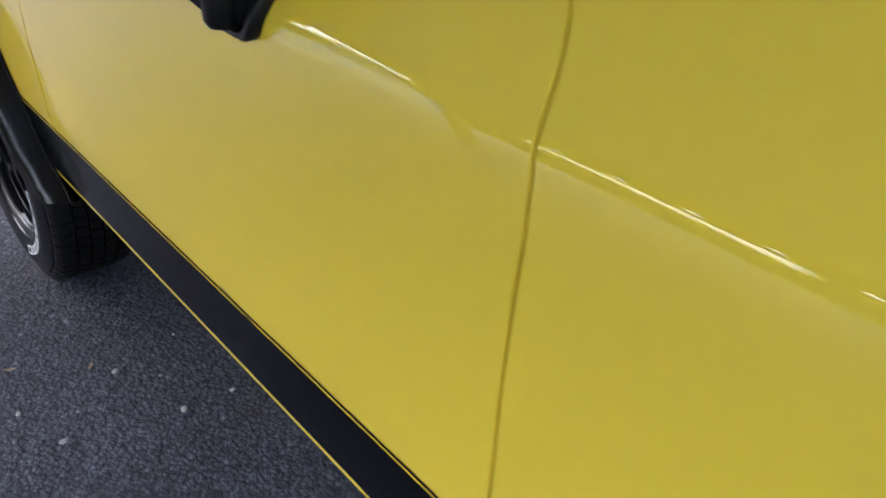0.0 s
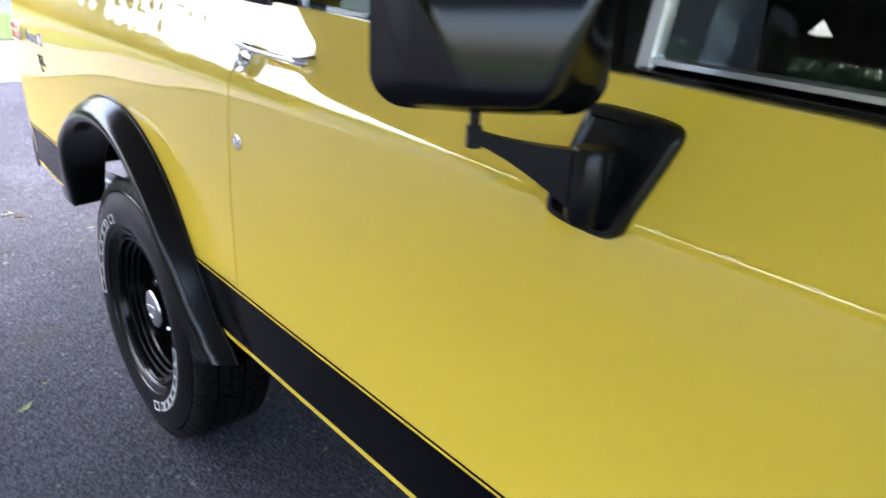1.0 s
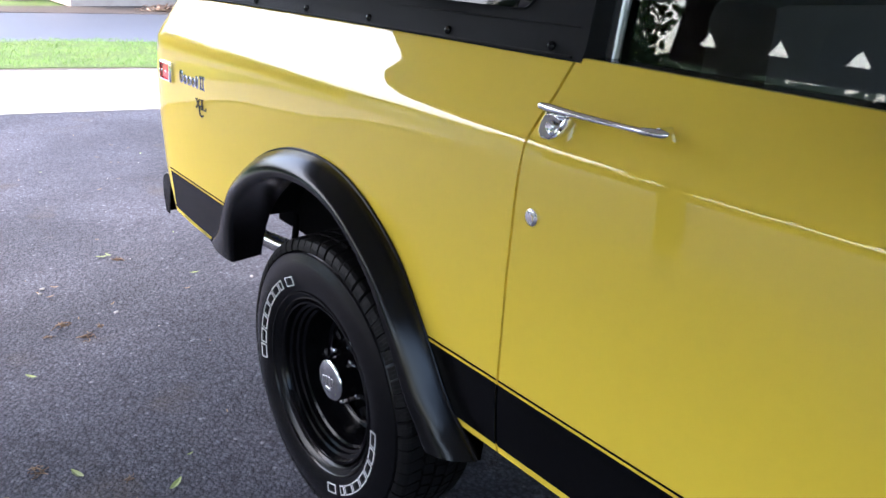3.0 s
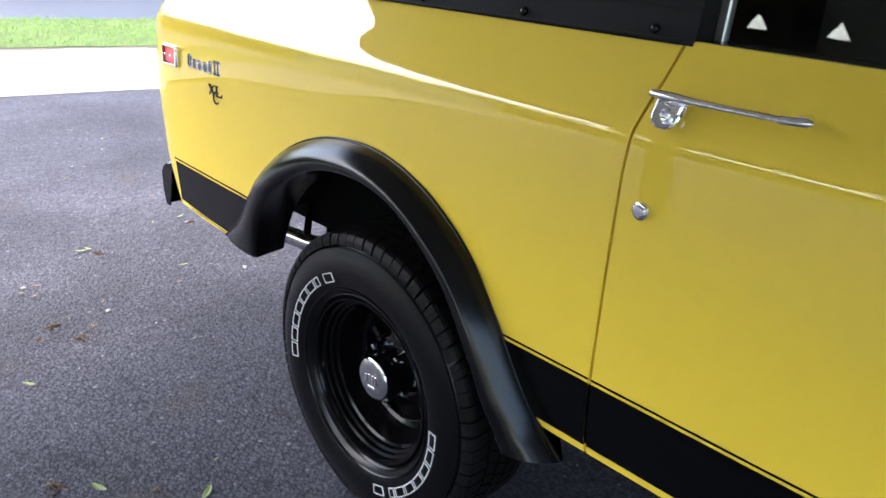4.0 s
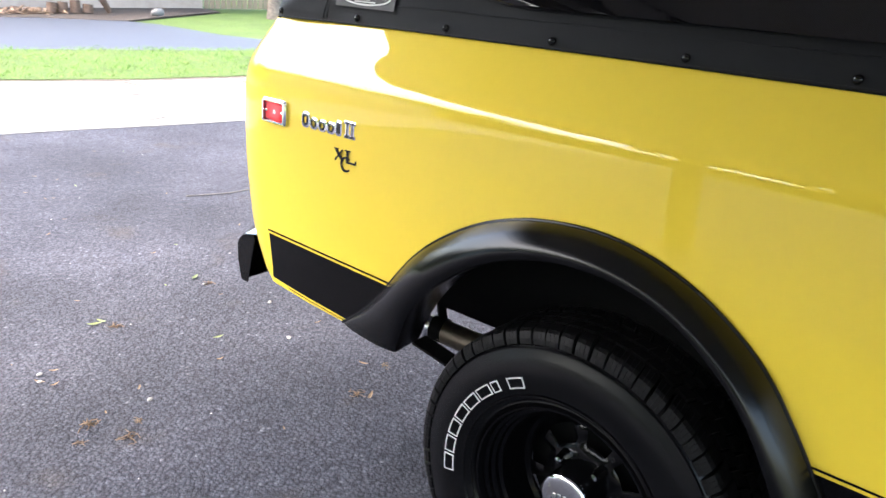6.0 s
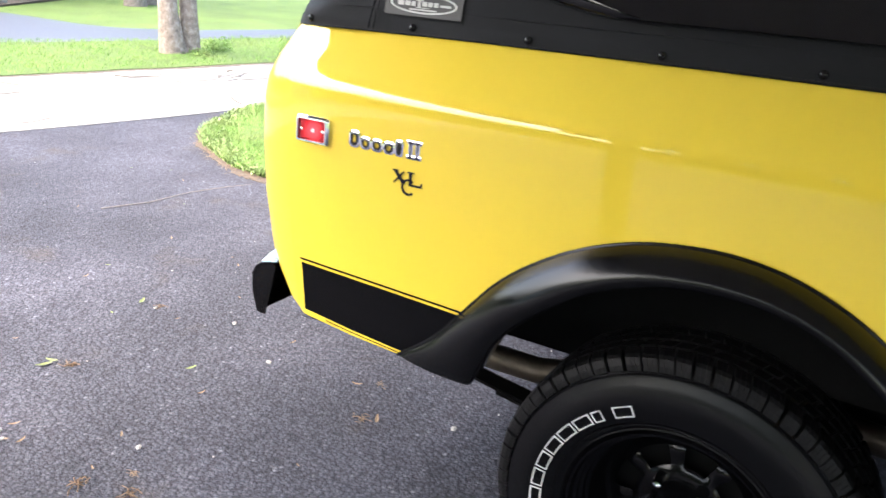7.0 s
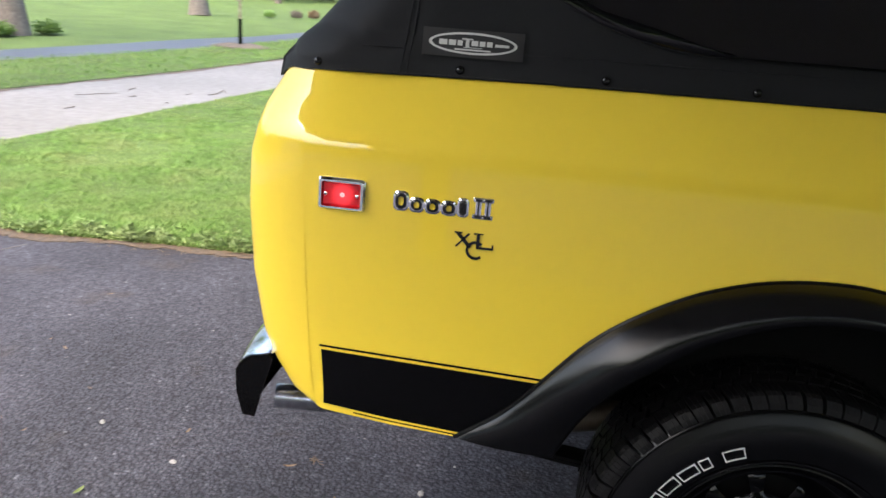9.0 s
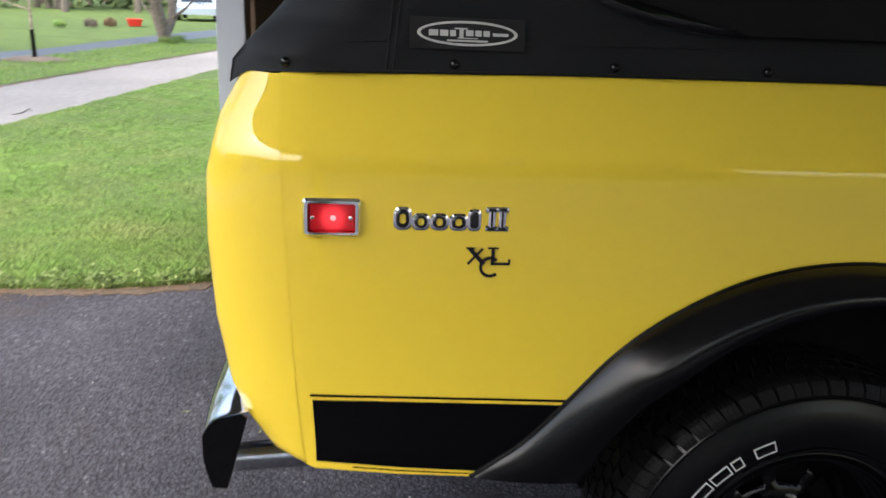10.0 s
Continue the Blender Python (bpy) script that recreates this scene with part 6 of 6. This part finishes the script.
house_window([(-0.45, 3.25)] + [(0.45 * math.cos(radians(a)), 4.15 + 0.45 * math.sin(radians(a))) for a in range(180, -1, -20)] + [(0.45, 3.25)])
house_window([(0.62, 3.2), (1.70, 3.2), (0.62, 4.2)])
house_window([(-1.70, 3.2), (-0.62, 3.2), (-0.62, 4.2)])
house_window([(-0.45, 2.15)] + [(0.45 * math.cos(radians(a)), 2.15 + 0.45 * math.sin(radians(a))) for a in range(180, -1, -20)], "fanlight")
part("door", boxed(-0.55, -0.06, 0.1, 0.55, 0.0, 2.1, bevel=0.01), WHITE_PAINT, house, "white front door", smooth=False)
for x in (-0.72, 0.72):
    part("lantern", boxed(x - 0.07, -0.16, 2.5, x + 0.07, -0.02, 2.85, bevel=0.02), STRIPE, house, "black wall lantern", smooth=False)

# weeds with small round leaves along the driveway edge
rg = random.Random(41)
weed_c = []
for (x0, y0), (x1, y1) in zip(ISLAND_EDGE, ISLAND_EDGE[1:]):
    for _ in range(int(75 * math.hypot(x1 - x0, y1 - y0))):
        k, w = rg.random(), abs(rg.gauss(0, 0.10))
        x, y = x0 + (x1 - x0) * k + w * 0.8 - 0.01, y0 + (y1 - y0) * k - w * 0.4
        weed_c.append((x, y, 0.035, rg.uniform(0.025, 0.055)))
me = crown_mesh(weed_c, 30, 0.012, 42, 0.6)
for v in me.vertices:
    v.co.z = max(0.012, v.co.z)
me.normals_split_custom_set_from_vertices([Vector((rg.gauss(0, 0.35), rg.gauss(0, 0.35), 1)).normalized() for _ in me.vertices])
me.materials.append(WEED)
tagged(new("edge_weeds", me), "low leafy weeds along the driveway edge", "weeds", kind="stuff")
# brown needles and bits of bark on the soil
verts, faces = [], []
for (x0, y0), (x1, y1) in zip(ISLAND_EDGE[:-1], ISLAND_EDGE[1:]):
    for _ in range(int(260 * math.hypot(x1 - x0, y1 - y0))):
        k, w, a, l = rg.random(), rg.gauss(0.03, 0.045), rg.uniform(0, 6.283), rg.uniform(0.008, 0.03)
        x, y = x0 + (x1 - x0) * k - w, y0 + (y1 - y0) * k
        c, s = math.cos(a), math.sin(a)
        i = len(verts)
        verts += [(x - c * l - s * 0.002, y - s * l + c * 0.002, 0.009), (x - c * l + s * 0.002, y - s * l - c * 0.002, 0.009), (x + c * l + s * 0.002, y + s * l - c * 0.002, 0.013), (x + c * l - s * 0.002, y + s * l + c * 0.002, 0.013)]
        faces.append((i, i + 1, i + 2, i + 3))
me = bpy.data.meshes.new("needle_litter")
me.from_pydata(verts, [], faces)
me.materials.append(STRAW)
tagged(new("needle_litter", me), "brown needles and bark bits on the soil", "litter", kind="stuff")

# ---- small litter on the asphalt ----
def leaf_mesh(name, w, l, curl, mat):
    bm = bmesh.new()
    rows = []
    for k in range(7):
        s = k / 6
        half = w * math.sin(math.pi * min(0.97, s * 0.95 + 0.03)) ** 0.8
        rows.append([(-half, l * (s - 0.5), curl * (4 * (s - 0.5) ** 2) + half * 0.4 + 0.002), (0, l * (s - 0.5), curl * (4 * (s - 0.5) ** 2) + 0.002), (half, l * (s - 0.5), curl * (4 * (s - 0.5) ** 2) + half * 0.4 + 0.002)])
    loft(bm, rows, close=False)
    me = bpy.data.meshes.new(name)
    bm.to_mesh(me)
    bm.free()
    me.materials.append(mat)
    return me


def scatter(name, mesh, spots, label, category, group):
    for x, y, s, a in spots:
        ob = new(name, mesh)
        ob.matrix_basis = pose(x, y, 0.0015, 0, 0, a) @ Matrix.Scale(s, 4)
        tagged(ob, label, category, group)


green = leaf_mesh("fallen_leaf", 0.008, 0.05, 0.006, GREEN_LEAF)
dry = leaf_mesh("dry_leaf", 0.007, 0.055, 0.009, STRAW)
rg = random.Random(31)
scatter("fallen_leaf", green, [(-0.255, 2.73, 1.2, 20), (-0.035, 2.525, 1.2, -50), (0.30, 4.47, 1.2, 70), (0.335, 4.48, 1.0, 20), (-0.24, 3.405, 1.0, 35), (0.61, 4.05, 0.9, 80), (0.877, 4.657, 1.1, 120)] + [(rg.uniform(-1.2, 2.4), rg.uniform(2.6, 7.2), rg.uniform(0.25, 0.7), rg.uniform(0, 360)) for _ in range(26)], "small fallen green leaf on asphalt", "leaf", "leaves on the driveway")
scatter("dry_leaf", dry, [(0.065, 1.738, 0.7, 70), (0.574, 1.325, 0.8, 10), (0.24, 1.62, 0.6, 140), (-0.05, 4.15, 0.8, 30), (-0.02, 4.10, 0.7, 100), (0.02, 4.2, 0.7, 60), (0.75, 3.3, 1.0, 120), (0.9, 3.5, 0.8, 20)] + [(rg.uniform(-1.2, 2.6), rg.uniform(1.4, 7.6), rg.uniform(0.25, 0.7), rg.uniform(0, 360)) for _ in range(60)], "small dry brown leaf on asphalt", "leaf", "leaves on the driveway")
bm = bmesh.new()
bmesh.ops.create_icosphere(bm, subdivisions=1, radius=0.008, matrix=Matrix.Translation((0, 0, 0.004)) @ Matrix.Diagonal((1.3, 0.9, 0.6, 1)))
stone_me = bpy.data.meshes.new("pebble")
bm.to_mesh(stone_me)
bm.free()
stone_me.materials.append(PALE_STONE)
scatter("pebble", stone_me, [(0.094, 1.379, 1.2, 0), (0.37, 1.306, 1.2, 60), (0.286, 1.557, 1.1, 30), (0.501, 1.297, 0.8, 10), (0.035, 1.547, 0.9, 50), (0.865, 3.063, 1.5, 0), (0.972, 4.198, 1.3, 40), (0.818, 3.86, 1.3, 80), (0.17, 3.79, 1.2, 20), (0.868, 4.56, 1.0, 0), (-0.05, 4.15, 1.0, 0), (-0.03, 4.2, 1.2, 10)] + [(rg.uniform(-1.2, 2.5), rg.uniform(0.6, 7.0), rg.uniform(0.2, 0.6), rg.uniform(0, 360)) for _ in range(60)], "small pale pebble on asphalt", "pebble", "pebbles on the driveway")
# brown catkins: loose tassels of short curled strands
tassels = []
for seed in (1, 2, 3):
    rg2 = random.Random(seed)
    bm = bmesh.new()
    for k in range(9):
        a, l = rg2.uniform(0, 6.283), rg2.uniform(0.012, 0.034)
        x, y = rg2.gauss(0, 0.014), rg2.gauss(0, 0.010)
        c = rg2.uniform(-0.8, 0.8)
        tube(bm, [(x + l * s * math.cos(a + c * s), y + l * s * math.sin(a + c * s), 0.004 + 0.006 * math.sin(3 * s + k)) for s in (-1, -0.4, 0.2, 1)], 0.0016, 4)
    me = bpy.data.meshes.new("catkin")
    bm.to_mesh(me)
    bm.free()
    me.materials.append(CATKIN)
    tassels.append(me)
for k, (x, y, s) in enumerate([(-0.05, 3.782, 1.4), (0.015, 3.635, 1.3), (-0.35, 2.815, 1.3), (-0.134, 2.63, 0.7), (0.727, 3.338, 1.1), (0.363, 4.40, 1.2), (0.951, 3.431, 0.9), (0.892, 4.564, 0.9), (-0.12, 3.70, 0.8), (0.08, 3.70, 0.8)]):
    scatter("catkin", tassels[k % 3], [(x, y, s * 0.75, 67 * k)], "brown fallen catkin on asphalt", "catkin", "catkins on the driveway")
twig = thing("twig", "thin grey twig lying on the driveway", "twig", at=(2.0, 5.75, 0))
bm = bmesh.new()
tube(bm, [(-0.45, 0.10, 0.006), (-0.2, 0.0, 0.008), (0.1, -0.02, 0.012), (0.35, -0.12, 0.02), (0.45, -0.2, 0.03)], [0.0035, 0.0035, 0.003, 0.0025, 0.0015], 6)
part("stick", bm, STICK, twig)
# dead twigs and bark strips scattered on the road
rg = random.Random(77)
for k in range(26):
    x = rg.uniform(2.6, 9.0)
    y = lerp(x, [2.6, 3.5, 4.5, 6.1, 8.6, 10.1], [7.95, 7.75, 7.55, 7.40, 7.1, 6.95]) + rg.uniform(0.1, 2.1)
    ob = thing("road_twig", "dead brown twig lying on the road", "twig", group="twigs on the road", at=(x, y, 0.006), rz=rg.gauss(10, 40))
    l = rg.uniform(0.06, 0.30)
    r = rg.uniform(0.003, 0.008)
    bm = bmesh.new()
    tube(bm, [(-l, rg.gauss(0, 0.02), r), (-0.3 * l, rg.gauss(0, 0.02), r), (0.4 * l, rg.gauss(0, 0.02), r * 1.3), (l, rg.gauss(0, 0.03), r)], [r * 0.6, r, r * 0.9, r * 0.4], 6)
    if k % 3 == 0:
        tube(bm, [(0.1 * l, 0, r), (0.45 * l, 0.25 * l, r * 1.5)], [r * 0.7, r * 0.3], 5)
    part("stick", bm, TWIGS, ob)


def verge(name, line, side, z, label):
    """A ragged brown line of litter between road and lawn."""
    outer, inner = [], []
    for (x0, y0), (x1, y1) in zip(line, line[1:]):
        if not -6 < x0 < 24:
            continue
        n = max(2, int(math.hypot(x1 - x0, y1 - y0) / 0.08))
        for k in range(n):
            x, y = x0 + (x1 - x0) * k / n, y0 + (y1 - y0) * k / n
            w = 0.07 + 0.10 * noise.noise((x * 2.1, y * 2.1, 3)) + 0.05 * noise.noise((x * 9, y * 9, 8))
            outer.append((x, y - side * max(0.0, w)))
            inner.append((x, y + side * 0.10))
    bm = bmesh.new()
    rows = [[(x, y, z) for x, y in outer], [(x, y, z) for x, y in inner]]
    loft(bm, rows, close=False)
    if side > 0:
        bmesh.ops.reverse_faces(bm, faces=bm.faces[:])
    bmesh.ops.recalc_face_normals(bm, faces=bm.faces[:])
    return tagged(mesh_object(name, bm, SOIL), label, "soil", kind="structure")


verge("verge_far", ROAD_FAR, 1, 0.010, "brown litter between road and lawn strip")
verge("verge_near", ROAD_NEAR, -1, 0.010, "brown litter between road and lawn")
# split wood and bark chips lying before the tan wall
verts, faces = [], []
for _ in range(170):
    x, y = rg.gauss(5.75, 0.28), rg.gauss(18.6, 0.12)
    z, a, l, w = 0.02 + abs(rg.gauss(0, 0.035)), rg.uniform(0, 6.283), rg.uniform(0.03, 0.10), rg.uniform(0.012, 0.03)
    c, sn, tilt = math.cos(a), math.sin(a), rg.gauss(0, 0.03)
    i = len(verts)
    for dz in (0.0, 0.012):
        verts += [(x - c * l - sn * w, y - sn * l + c * w, z + dz), (x - c * l + sn * w, y - sn * l - c * w, z + dz), (x + c * l + sn * w, y + sn * l - c * w, z + dz + tilt), (x + c * l - sn * w, y + sn * l + c * w, z + dz + tilt)]
    faces += [(i + 3, i + 2, i + 1, i), (i + 4, i + 5, i + 6, i + 7)] + [(i + k, i + (k + 1) % 4, i + 4 + (k + 1) % 4, i + 4 + k) for k in range(4)]
me = bpy.data.meshes.new("wood_chips")
me.from_pydata(verts, [], faces)
me.materials.append(CHIP_WOOD)
tagged(new("wood_chips", me), "heap of split wood and bark chips", "wood chips", kind="stuff")
